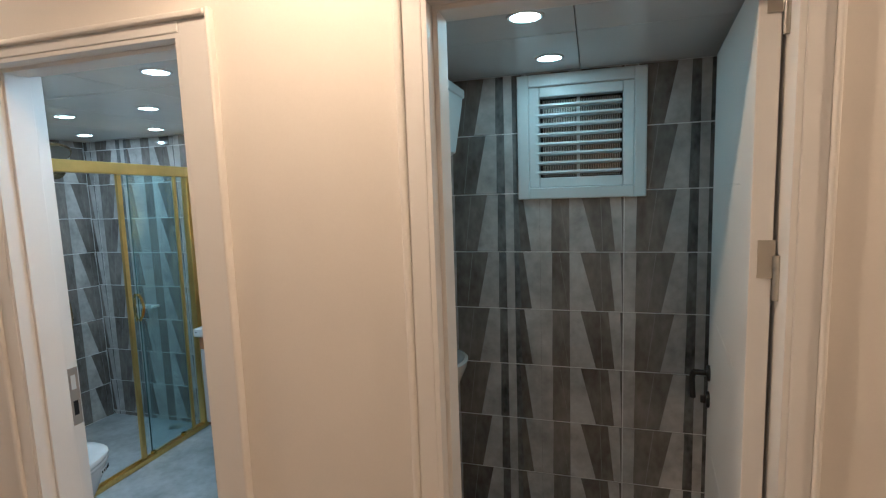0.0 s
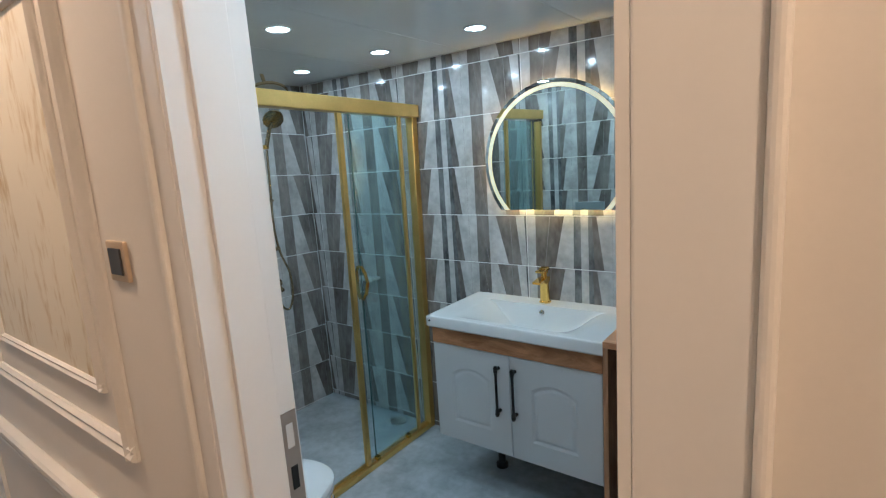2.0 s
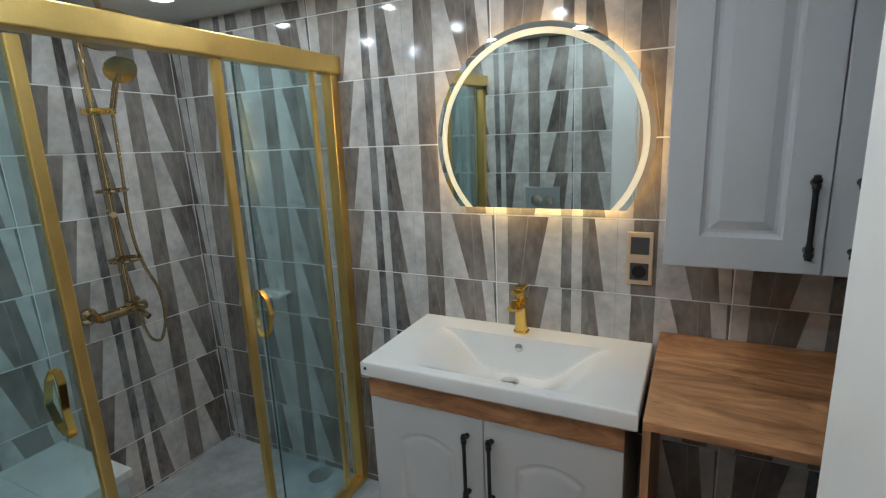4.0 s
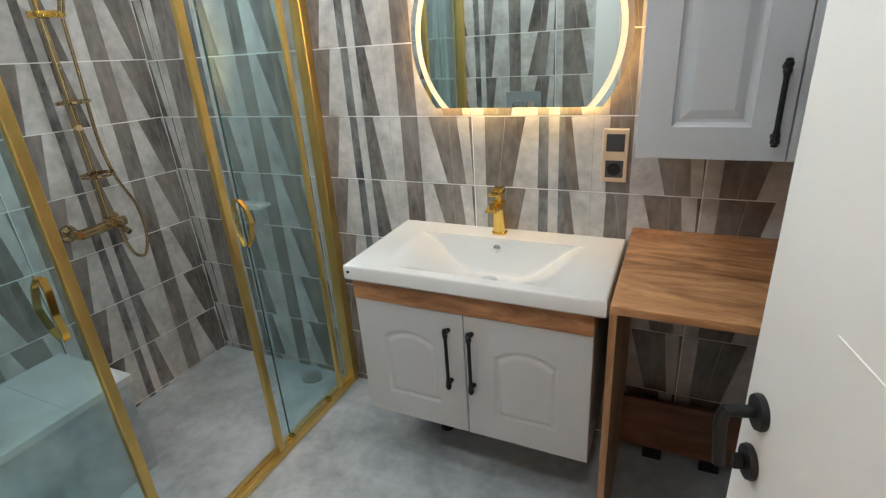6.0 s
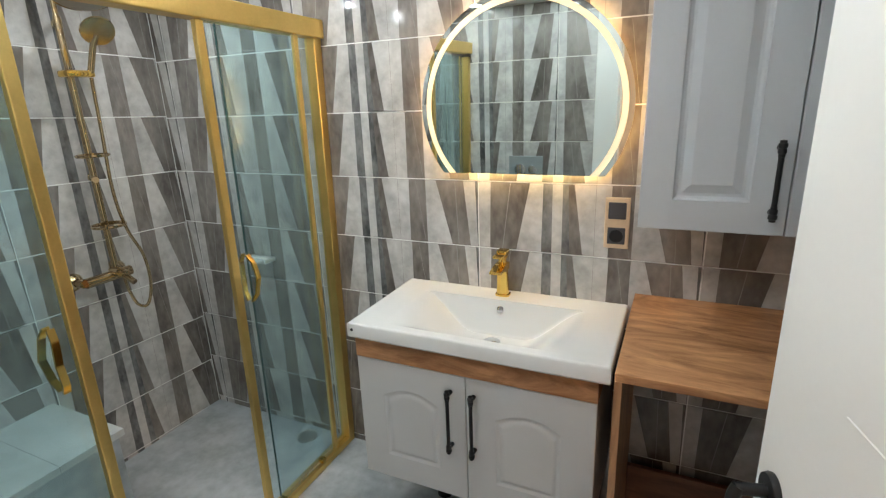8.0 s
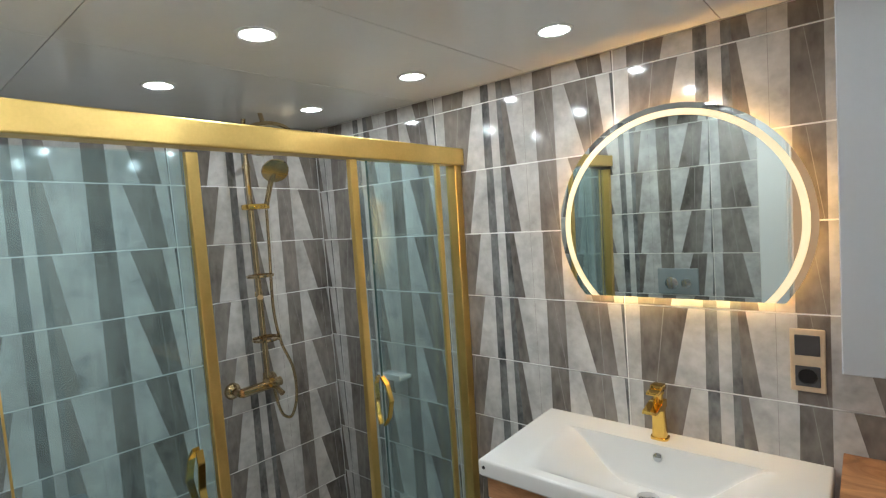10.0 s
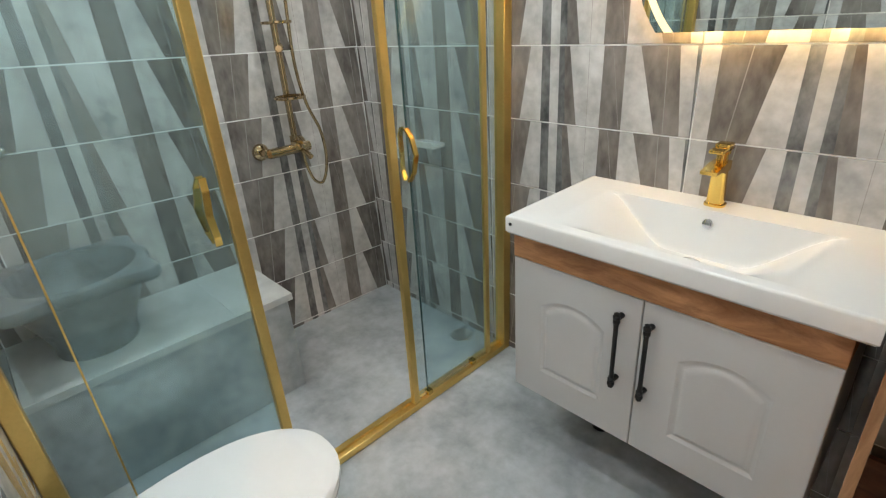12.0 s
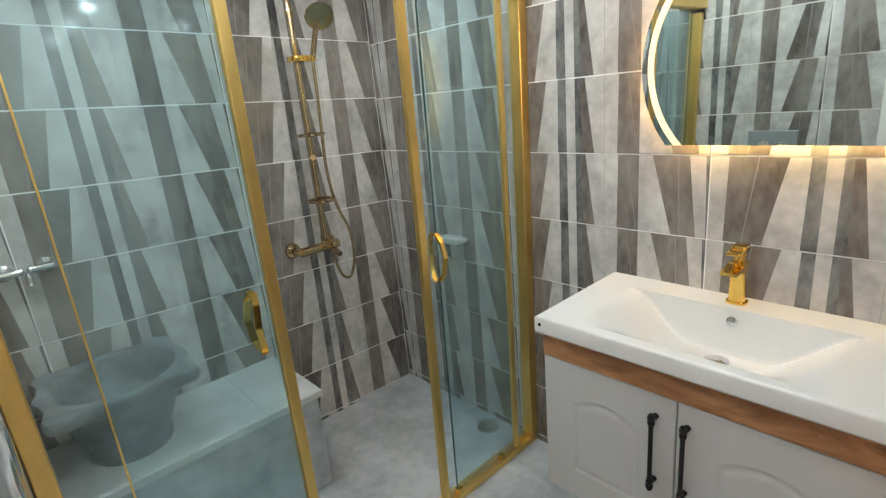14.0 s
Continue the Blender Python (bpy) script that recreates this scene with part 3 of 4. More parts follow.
def tile_wall(parent, origin, rz, length, joint, row, top, turned=False, holes=(), wide=1.0, high=1.0, slope=0.0):
    """Lay tiles on a wall: origin is the left end of its face at the floor as seen from the room; joint and row are one joint's offsets.
    wide, high: the tile's size against the others; slope: how far its courses run out of level."""
    length, joint, row, top = length / wide, joint / wide, row / high, top / high
    base = pose(*origin, 0, 0, rz)
    i0 = math.floor((0 - joint) / TW)
    u = joint + i0 * TW
    while u < length - 0.004:
        v = row + math.floor((0 - row) / TH) * TH
        while v < top - 0.004:
            a, b, c, d = max(0, u), min(length, u + TW), max(0, v), min(top, v + TH)
            pieces = [(a, b, c, d)]
            for h0, h1, g0, g1 in holes:
                nxt = []
                for (p, q, r, s) in pieces:
                    if q <= h0 or p >= h1 or s <= g0 or r >= g1:
                        nxt.append((p, q, r, s))
                        continue
                    if p < h0: nxt.append((p, h0, r, s))
                    if q > h1: nxt.append((h1, q, r, s))
                    p2, q2 = max(p, h0), min(q, h1)
                    if r < g0: nxt.append((p2, q2, r, g0))
                    if s > g1: nxt.append((p2, q2, g1, s))
                pieces = nxt
            for (p, q, r, s) in pieces:
                if q - p > 0.006 and s - r > 0.006:
                    ob = new("tile", tile_mesh(p - u, q - u, r - v, s - v, turned, wide, high, slope))
                    ob.parent = parent
                    ob.matrix_basis = base @ Matrix.Translation((u * wide, 0, v * high + slope * u * wide))
            v += TH
        u += TW


# ---- shower screen ----
SX = -4.19
scr = thing("shower_screen", (SX - 0.03, 0, 0), "gold-framed sliding glass shower screen, doors slid apart", "shower screen")
scr.matrix_basis = pose(SX - 0.03, 0, 0.0006, 0, 1.0, 0)      # a little out of plumb
track = box(-0.025, 0.040, YN + 0.001, YB - 0.001, -0.032, 0.032, 0.004)
for v in track.verts:
    v.co.z += 1.812 - 0.020 * (v.co.y - 3.5)      # hung a little out of level
part("top_track", track, M_GOLD, scr, "broad brushed gold top track")
bt = part("bottom_track", box(-0.030, 0.022, YN + 0.001, YB - 0.001, 0.001, 0.030, 0.003), M_GOLD, scr, "low gold bottom track")
part("ridge", box(-0.008, 0.002, YN + 0.002, YB - 0.002, 0.030, 0.040, 0.001), M_GOLD, bt)
for a, b in ((YN + 0.001, YN + 0.038), (YB - 0.042, YB - 0.001)):
    part("wall_profile", box(-0.022, 0.024, a, b, 0.030, 1.765, 0.003), M_GOLD, scr)


def screen_pane(y0, y1, x, name):
    p = part(name, box(x - 0.003, x + 0.003, y0, y1, 0.042, 1.762), M_GLASS, scr, "clear green-tinted glass")
    p.visible_shadow = False
    return p


fixed_l = screen_pane(YN + 0.038, 3.81, -0.012, "fixed_pane")
fixed_r = screen_pane(4.392, YB - 0.042, -0.012, "fixed_pane")
slide_l = screen_pane(3.43, 3.80, 0.014, "sliding_pane")
slide_r = screen_pane(4.30, 4.705, 0.014, "sliding_pane")
part("edge", box(-0.0152, -0.0088, 4.3895, 4.3925, 0.042, 1.762), M_GEDGE, fixed_r)
part("edge_profile", box(0.006, 0.026, 3.803, 3.832, 0.042, 1.762, 0.003), M_GOLD, slide_l)
part("edge_profile", box(0.011, 0.017, 3.426, 3.430, 0.042, 1.762, 0.0008), M_GOLD, slide_l)
part("edge_profile", box(0.006, 0.026, 4.292, 4.320, 0.042, 1.762, 0.003), M_GOLD, slide_r)
part("edge_profile", box(0.008, 0.022, 4.700, 4.722, 0.042, 1.762, 0.002), M_GOLD, slide_r)


def pull(y, parent, lean):
    """A faceted hexagonal loop of flat gold bar, with a twin inside the glass."""
    for s in (1, -1):
        z0, z1, zm, dy = 0.895, 1.055, 0.975, 0.012
        x0, x1 = 0.010 * s + 0.014, 0.026 * s + 0.014
        path = [(x0, y, z1), (x1, y + dy * lean * 0.4, z1 - 0.025), (x1 + 0.008 * s, y + dy * lean, zm), (x1, y + dy * lean * 0.4, z0 + 0.025), (x0, y, z0)]
        bm = bmesh.new()
        for a, b in zip(path, path[1:]):
            a, b = Vector(a), Vector(b)
            d = (b - a).normalized()
            n = d.cross(Vector((0, 1, 0))).normalized()
            q = []
            for p in (a - d * 0.002, b + d * 0.002):
                for sy, sn in ((-1, -1), (1, -1), (1, 1), (-1, 1)):
                    q.append(bm.verts.new(p + Vector((0, 0.008 * sy, 0)) + n * 0.003 * sn))
            for i in range(4):
                bm.faces.new((q[i], q[(i + 1) % 4], q[4 + (i + 1) % 4], q[4 + i]))
            bm.faces.new(q[3::-1]), bm.faces.new(q[4:])
        part("pull_handle", bm, M_GOLDP, parent, "polished gold faceted pull handle")


pull(3.765, slide_l, -1)
pull(4.360, slide_r, 1)
for y in (4.375, 4.62):
    part("guide_block", box(0.002, 0.026, y - 0.012, y + 0.012, 0.038, 0.058, 0.002), M_GOLDP, scr)

# ---- bathing bench, stone basin and its tap ----
bench = thing("bathing_bench", (0, 0, 0), "pale grey stone bathing bench built along the shower wall", "bench")
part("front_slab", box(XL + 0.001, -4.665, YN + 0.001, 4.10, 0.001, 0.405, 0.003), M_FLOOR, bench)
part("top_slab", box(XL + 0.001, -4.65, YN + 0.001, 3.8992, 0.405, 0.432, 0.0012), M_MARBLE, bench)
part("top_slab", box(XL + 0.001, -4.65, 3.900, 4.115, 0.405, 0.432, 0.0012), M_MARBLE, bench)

ku = thing("stone_basin", (-4.872, 3.520, 0.4325), "grey marble Turkish bath basin with a lobed rim on the bench", "basin")


def lobed(r0, a):
    """A round outline that swells into four blunt corners with a nick on each side of them."""
    c = abs(math.cos(2 * (a - radians(45))))
    up = math.cos(4 * (a - radians(45)))
    return r0 * (1 + 0.29 * max(0.0, up) ** 2.2 - 0.03 * math.exp(-((c - 0.45) / 0.16) ** 2))


def lobed_body(profile, seg=96):
    bm = bmesh.new()
    rings = []
    for r, z, k in profile:
        rings.append([bm.verts.new(((r + (lobed(r, a) - r) * k) * math.cos(a) * 0.97, (r + (lobed(r, a) - r) * k) * math.sin(a), z)) for a in (2 * math.pi * i / seg for i in range(seg))])
    for a, b in zip(rings, rings[1:]):
        for i in range(seg):
            bm.faces.new((a[i], a[(i + 1) % seg], b[(i + 1) % seg], b[i]))
    bm.faces.new(rings[0]), bm.faces.new(rings[-1])
    return bm


part("body", lobed_body([(0.118, 0, 0), (0.122, 0.012, 0), (0.118, 0.03, 0), (0.130, 0.07, 0), (0.156, 0.13, 0), (0.180, 0.185, 0), (0.194, 0.216, 0.2), (0.208, 0.224, 0.9), (0.216, 0.229, 1),
                         (0.220, 0.238, 1), (0.220, 0.258, 1), (0.216, 0.266, 1), (0.208, 0.269, 1), (0.190, 0.270, 0.3), (0.182, 0.268, 0), (0.176, 0.258, 0), (0.168, 0.21, 0), (0.143, 0.15, 0), (0.09, 0.11, 0), (0.02, 0.10, 0)]), M_KURNA, ku, "", True)
bt2 = thing("basin_tap", (XL, 3.395, 1.06), "small chrome two-handle wall tap above the stone basin", "tap")
part("body", rod((0.04, -0.07, 0), (0.04, 0.07, 0), 0.013), M_CHROME, bt2, "", True)
for s in (-1, 1):
    part("escutcheon", lathe([(0.026, 0.001), (0.026, 0.006), (0.012, 0.012), (0.011, 0.04)], 20, (0, 0.055 * s, 0), (1, 0, 0)), M_CHROME, bt2, "", True)
    part("knob", lathe([(0.010, 0), (0.018, 0.008), (0.020, 0.02), (0.014, 0.03), (0.0, 0.032)], 16, (0.04, 0.07 * s, 0), (0, s, 0)), M_CHROME, bt2, "", True)
part("spout", tube(bend([(0.04, 0, 0), (0.08, 0, 0.01), (0.12, 0, 0.0), (0.135, 0, -0.03)], 6), 0.010), M_CHROME, bt2, "", True)

# ---- shower set ----
sh = thing("shower_set", (XL, 4.40, 0), "brass shower column with rain head, hand shower and mixer", "shower")
part("riser", rod((0.085, 0.02, 0.90), (0.085, 0.02, 1.86), 0.0125), M_BRASS, sh, "", True)
part("arm", tube(bend([(0.085, 0.02, 1.85), (0.09, 0.02, 2.0), (0.12, 0.018, 2.075), (0.165, 0.018, 2.10), (0.215, 0.018, 2.075), (0.245, 0.018, 2.01), (0.264, 0.014, 1.965)], 7), 0.0095), M_BRASS, sh, "", True)
rh = part("rain_head", lathe([(0.012, 0.045), (0.02, 0.036), (0.05, 0.030), (0.095, 0.014), (0.108, 0.0), (0.105, -0.010), (0.0, -0.010)], 40, (0.288, 0.003, 1.925), (-0.42, 0.20, 0.885)), M_BRASS, sh, "round brass rain head", True)
part("spray_plate", lathe([(0.098, -0.0102), (0.098, -0.0125), (0.0, -0.0125)], 40, (0.288, 0.003, 1.925), (-0.42, 0.20, 0.885)), M_STEEL, rh)
part("upper_bracket", rod((0.004, 0.062, 1.845), (0.092, 0.018, 1.845), 0.012, bm=lathe([(0.020, 0.001), (0.020, 0.008), (0.013, 0.014)], 24, (0, 0.064, 1.845), (1, 0, 0))), M_BRASS, sh, "", True)
part("lower_bracket", rod((0.004, 0.062, 1.272), (0.105, 0.012, 1.272), 0.012, bm=lathe([(0.020, 0.001), (0.020, 0.008), (0.013, 0.014)], 24, (0, 0.064, 1.272), (1, 0, 0))), M_BRASS, sh, "", True)
part("slider", box(0.062, 0.128, -0.012, 0.088, 1.652, 1.676, 0.006), M_GOLDP, sh, "", True)
hs = part("hand_shower", tube(bend([(0.115, 0.075, 1.655), (0.125, 0.083, 1.70), (0.145, 0.092, 1.765), (0.168, 0.097, 1.802)], 6), 0.0115), M_BRASS, sh, "round hand shower on its slider", True)
part("spray_head", lathe([(0.0, 0.024), (0.02, 0.022), (0.045, 0.012), (0.058, 0.0), (0.056, -0.007), (0.0, -0.007)], 32, (0.178, 0.098, 1.812), (-0.72, 0.25, 0.62)), M_BRASS, hs, "", True)
for z, w in ((1.362, 0.055), (1.085, 0.06)):
    s = part("soap_shelf", lathe([(0.0, -0.003), (w, -0.003), (w + 0.003, 0.0), (w + 0.003, 0.008), (w - 0.002, 0.008), (w - 0.004, 0.001), (0.0, 0.001)], 30, (0.105, 0.022, z)), M_BRASS, sh, "small round wire soap shelf", True)
mx = part("mixer_body", rod((0.075, -0.10, 0.875), (0.075, 0.085, 0.875), 0.021, bm=rod((0.075, 0.02, 0.87), (0.075, 0.02, 0.93), 0.016)), M_BRASS, sh, "brass bar mixer", True)
for y in (-0.105, 0.075):
    part("escutcheon", lathe([(0.036, 0.001), (0.036, 0.008), (0.028, 0.018), (0.016, 0.026), (0.016, 0.075)], 28, (0, y, 0.875), (1, 0, 0)), M_BRASS, mx, "", True)
part("lever", box(0.105, 0.165, 0.008, 0.030, 0.888, 0.902, 0.004, bm=rod((0.075, 0.02, 0.893), (0.118, 0.02, 0.893), 0.02)), M_BRASS, mx, "", True)
part("spout", tube(bend([(0.075, 0.03, 0.875), (0.12, 0.035, 0.868), (0.16, 0.04, 0.845)], 5), 0.012), M_BRASS, mx, "", True)
part("hose", tube(bend([(0.118, 0.075, 1.65), (0.112, 0.072, 1.45), (0.110, 0.065, 1.22), (0.112, 0.085, 1.06), (0.115, 0.13, 0.93), (0.115, 0.135, 0.80), (0.112, 0.105, 0.715), (0.108, 0.065, 0.73), (0.10, 0.045, 0.80), (0.095, 0.04, 0.86)], 8), 0.0065, 10), M_BRASS, sh, "thin metal shower hose", True)

soap = thing("corner_shelf", (-4.60, YB, 0.86), "small white ceramic soap shelf on the shower wall", "shelf")
part("tray", box(-0.07, 0.07, -0.075, -0.001, -0.008, 0.010, 0.005), M_CERAMIC, soap, "", True)
part("lip", box(-0.07, 0.07, -0.079, -0.073, 0.008, 0.022, 0.003), M_CERAMIC, soap)

dr = thing("floor_drain", (-4.42, 4.775, 0.0), "round steel floor drain in the shower", "drain")
part("rim", lathe([(0.045, 0.0005), (0.050, 0.0005), (0.050, 0.003), (0.045, 0.004)], 32), M_STEEL, dr, "", True)
part("grate", lathe([(0.0, 0.0005), (0.0448, 0.0005), (0.0448, 0.0025), (0.0, 0.0025)], 32), mat("dull_grate", (0.11, 0.15, 0.18), 0.35, 0.5, vary=0.3, fine=180), dr)

# ---- toilet and flush plate ----
to = thing("toilet", (-3.90, 3.30, 0.012), "white wall-hung toilet with a closed lid", "toilet")


def egg(s, half, back, front, z, n=56):
    """Outline of the seat: straight at the back, round in front."""
    pts = []
    for i in range(n):
        a = 2 * math.pi * i / n
        c, sn = math.cos(a), math.sin(a)
        w = half * s * math.copysign(abs(c) ** (0.85 if sn > 0 else 0.36), c)
        y = (front - 0.24) * s * sn if sn > 0 else (0.24 - back) * s * math.copysign(abs(sn) ** 0.7, sn)
        pts.append((w, 0.24 + y, z))
    return pts


def skin(rings, cap=True):
    bm = bmesh.new()
    vs = [[bm.verts.new(p) for p in r] for r in rings]
    n = len(vs[0])
    for a, b in zip(vs, vs[1:]):
        for i in range(n):
            bm.faces.new((a[i], a[(i + 1) % n], b[(i + 1) % n], b[i]))
    if cap:
        bm.faces.new(vs[0]), bm.faces.new(vs[-1])
    return bm


part("bowl", skin([egg(0.5, 0.175, -0.20, 0.45, 0.10), egg(0.62, 0.175, -0.14, 0.46, 0.16), egg(0.80, 0.178, -0.05, 0.49, 0.26), egg(0.95, 0.178, 0.0, 0.495, 0.35), egg(0.985, 0.178, 0.001, 0.495, 0.385)]), M_CERAMIC, to, "", True)
part("mount", box(-0.15, 0.15, -0.021, 0.06, 0.10, 0.372, 0.008), M_CERAMIC, to)
part("seat", skin([egg(0.99, 0.18, 0.03, 0.497, 0.388), egg(1.0, 0.182, 0.03, 0.50, 0.394), egg(1.0, 0.182, 0.03, 0.50, 0.402), egg(0.985, 0.182, 0.03, 0.50, 0.406)]), M_SEAT, to, "", True)
part("lid", skin([egg(0.99, 0.182, 0.03, 0.50, 0.409), egg(1.005, 0.182, 0.03, 0.503, 0.414), egg(1.003, 0.182, 0.03, 0.503, 0.424), egg(0.975, 0.182, 0.03, 0.50, 0.432), egg(0.80, 0.18, 0.03, 0.50, 0.436), egg(0.3, 0.18, 0.03, 0.50, 0.4375)]), M_SEAT, to, "smooth glossy closed lid", True)
for s in (-1, 1):
    part("hinge", rod((0.075 * s - 0.02, 0.028, 0.415), (0.075 * s + 0.02, 0.028, 0.415), 0.011, None, 14), M_CHROME, to, "", True)
st = part("sticker", skin([[(0.107 + 0.06 * k, 0.448 - 0.09 * k * k - 0.02 * k, z) for k in (0.0, 0.2, 0.4, 0.6, 0.8)] + [(0.109 + 0.06 * k, 0.450 - 0.09 * k * k - 0.02 * k, z) for k in (0.8, 0.6, 0.4, 0.2, 0.0)] for z in (0.352, 0.372)]), M_CERAMIC, to, "white sticker strip with dark marks")

for k in range(7):
    q = 0.08 + k * 0.11
    cx0, cy0 = 0.109 + 0.06 * q, 0.4505 - 0.09 * q * q - 0.02 * q
    part("mark", box(cx0 - 0.001, cx0 + 0.003, cy0 - 0.002, cy0 + 0.0008, 0.356, 0.368), M_BLACK, st)

fp = thing("flush_plate", (-3.80, YN, 1.08), "grey flush plate with two round chrome buttons", "flush plate")
part("plate", box(-0.11, 0.11, 0.001, 0.014, -0.075, 0.075, 0.004), M_PLATE, fp)
for x, r in ((-0.035, 0.036), (0.045, 0.027)):
    part("button", lathe([(r, 0), (r, 0.004), (r - 0.004, 0.006), (0, 0.006)], 28, (x, 0.014, -0.01), (0, 1, 0)), M_CHROME, fp, "", True)

# ---- vanity unit, washbasin, tap ----
va = thing("vanity_unit", (-3.4525, YB, 0.006), "grey white wall-hung vanity unit with two arched panel doors", "vanity unit")
part("carcass", box(-0.392, 0.392, -0.382, -0.001, 0.242, 0.70, 0.002), M_VAN, va)
rail = box(-0.392, 0.392, -0.402, -0.384, 0.703, 0.782, 0.001)
for a, b in ((-0.392, -0.376), (0.376, 0.392)):
    box(a, b, -0.3838, -0.02, 0.703, 0.782, bm=rail)
part("wood_rail", rail, M_WOOD, va, "oak-look rail under the basin")


def panel_door(name, parent, x0, x1, z0, z1, y, material, arch, margin=0.095, margin_z=0.095, steps=((0.0, 0.0), (0.004, 0.006), (0.010, 0.009), (0.017, 0.009), (0.038, 0.002))):
    """A lacquered door: slab with a moulded groove round a raised field, whose top is arched or straight."""
    def outline(k):
        a, b, c, e = x0 + margin + k, x1 - margin - k, z0 + margin_z + k, z1 - margin_z - k
        n = 14
        return [(a, c), (b, c)] + [(b + (a - b) * i / n, e - arch + arch * 4 * (i / n) * (1 - i / n)) for i in range(n + 1)]
    def rim_line(k):
        return [(x0 + k, z0 + k), (x1 - k, z0 + k)] + [(x1 - k + (x0 - x1 + 2 * k) * i / 14, z1 - k) for i in range(15)]
    lines = [(rim_line(0.0), 0.018), (rim_line(0.0), 0.002), (rim_line(0.002), 0.0)]
    lines += [(outline(k), dep) for k, dep in steps]
    d = part(name, skin([[(p[0], y + dep, p[1]) for p in line] for line, dep in lines]), material, parent, "", True, crease=12)
    return d


def bar_handle(x, z0, z1, y, parent):
    h = part("handle", tube([(x, y - 0.028, z0 + 0.012), (x, y - 0.028, z1 - 0.012)], 0.0058, 12), M_BLACK, parent, "black iron bar handle", True)
    for z in (z0 + 0.012, z1 - 0.012):
        s = 1 if z > (z0 + z1) / 2 else -1
        bm = lathe([(0.0, -0.020), (0.0068, -0.018), (0.0068, -0.012), (0.0088, -0.010), (0.0088, -0.003), (0.007, 0.0), (0.0095, 0.003), (0.0095, 0.010), (0.007, 0.012), (0.007, 0.017), (0.0, 0.019)], 14, (x, y - 0.028, z), (0, 0, s))
        rod((x, y - 0.028, z), (x, y - 0.001, z), 0.0055, 0.008, 12, bm)
        part("post", bm, M_BLACK, h, "", True)


BEAD = ((0.0, 0.0), (0.003, 0.0012), (0.007, 0.0028), (0.011, 0.0036), (0.015, 0.0032), (0.020, 0.0012), (0.024, 0.0), (0.028, -0.0004), (0.032, -0.0004))
dl = panel_door("door", va, -0.392, -0.0015, 0.242, 0.70, -0.400, M_VAN, 0.035, steps=BEAD)
dr2 = panel_door("door", va, 0.0015, 0.392, 0.242, 0.70, -0.400, M_VAN, 0.035, steps=BEAD)
bar_handle(-0.051, 0.437, 0.652, -0.400, dl)
bar_handle(0.027, 0.437, 0.652, -0.400, dr2)
for x in (-0.205,):
    part("foot", lathe([(0.022, -0.0055), (0.030, -0.003), (0.030, 0.014), (0.018, 0.022), (0.018, 0.241)], 16, (x, -0.155, 0)), M_BLACK, va, "black adjustable foot", True)

wb = thing("washbasin", (-3.4355, YB, 0), "white ceramic countertop washbasin with a sloping trapezoid bowl", "washbasin")
NX, NY = 150, 130
bx0, bx1, by0, by1, bz = -0.402, 0.402, -0.435, -0.0015, 0.846


def basin_depth(x, y):
    """A steep plane back wall that meets a scoop rising gently to the front and, in a long curve, to the sides."""
    back = (-0.098 - y) * 3.2
    if back <= 0:
        return 0.0
    across = min(max((0.300 - abs(x)) / 0.215, 0.0), 1.0)
    along = min(max((y + 0.405) / 0.285, 0.0), 1.0)
    scoop = 0.122 * across * across * (3 - 2 * across) * along * (2 - along)
    k = 0.010                                            # soft fillet where the two meet
    h = min(max(0.5 + 0.5 * (scoop - back) / k, 0.0), 1.0)
    return max(0.0, scoop + (back - scoop) * h - k * h * (1 - h)) * min(1.0, back / 0.004)


bm = bmesh.new()
grid = [[bm.verts.new((bx0 + (bx1 - bx0) * i / NX, by0 + (by1 - by0) * j / NY, bz - basin_depth(bx0 + (bx1 - bx0) * i / NX, by0 + (by1 - by0) * j / NY))) for j in range(NY + 1)] for i in range(NX + 1)]
for i in range(NX):
    for j in range(NY):
        bm.faces.new((grid[i][j], grid[i + 1][j], grid[i + 1][j + 1], grid[i][j + 1]))
rim = [grid[i][0] for i in range(NX + 1)] + [grid[NX][j] for j in range(1, NY + 1)] + [grid[i][NY] for i in range(NX - 1, -1, -1)] + [grid[0][j] for j in range(NY - 1, 0, -1)]
rings = [rim]
cx, cy = (bx0 + bx1) / 2, (by0 + by1) / 2
for out, z in ((0.0035, -0.0015), (0.006, -0.006), (0.006, -0.046), (0.0, -0.053)):
    rings.append([bm.verts.new((v.co.x + out * (1 if v.co.x > bx1 - 1e-4 else -1 if v.co.x < bx0 + 1e-4 else 0), v.co.y - (out if v.co.y < by0 + 1e-4 else 0), bz + z)) for v in rim])
n = len(rim)
for a, b in zip(rings, rings[1:]):
    for i in range(n):
        bm.faces.new((a[i], b[i], b[(i + 1) % n], a[(i + 1) % n]))
basin_body = part("body", bm, M_CERAMIC, wb, "", True)
part("overflow", lathe([(0.008, 0), (0.013, 0.001), (0.013, 0.004), (0.008, 0.005)], 24, (0.0, -0.1085, bz - 0.033), (0, -0.954, 0.298)), M_CHROME, wb, "oval chrome overflow ring", True)
part("overflow_hole", lathe([(0.0, 0), (0.008, 0), (0.008, 0.0025), (0.0, 0.0025)], 20, (0.0, -0.1085, bz - 0.033), (0, -0.954, 0.298)), M_BLACK, wb)
part("waste", lathe([(0.0, 0.001), (0.028, 0.001), (0.030, 0.004), (0.022, 0.008), (0.0, 0.009)], 28, (0.0, -0.205, bz - 0.1115)), M_CHROME, wb, "round chrome waste", True)
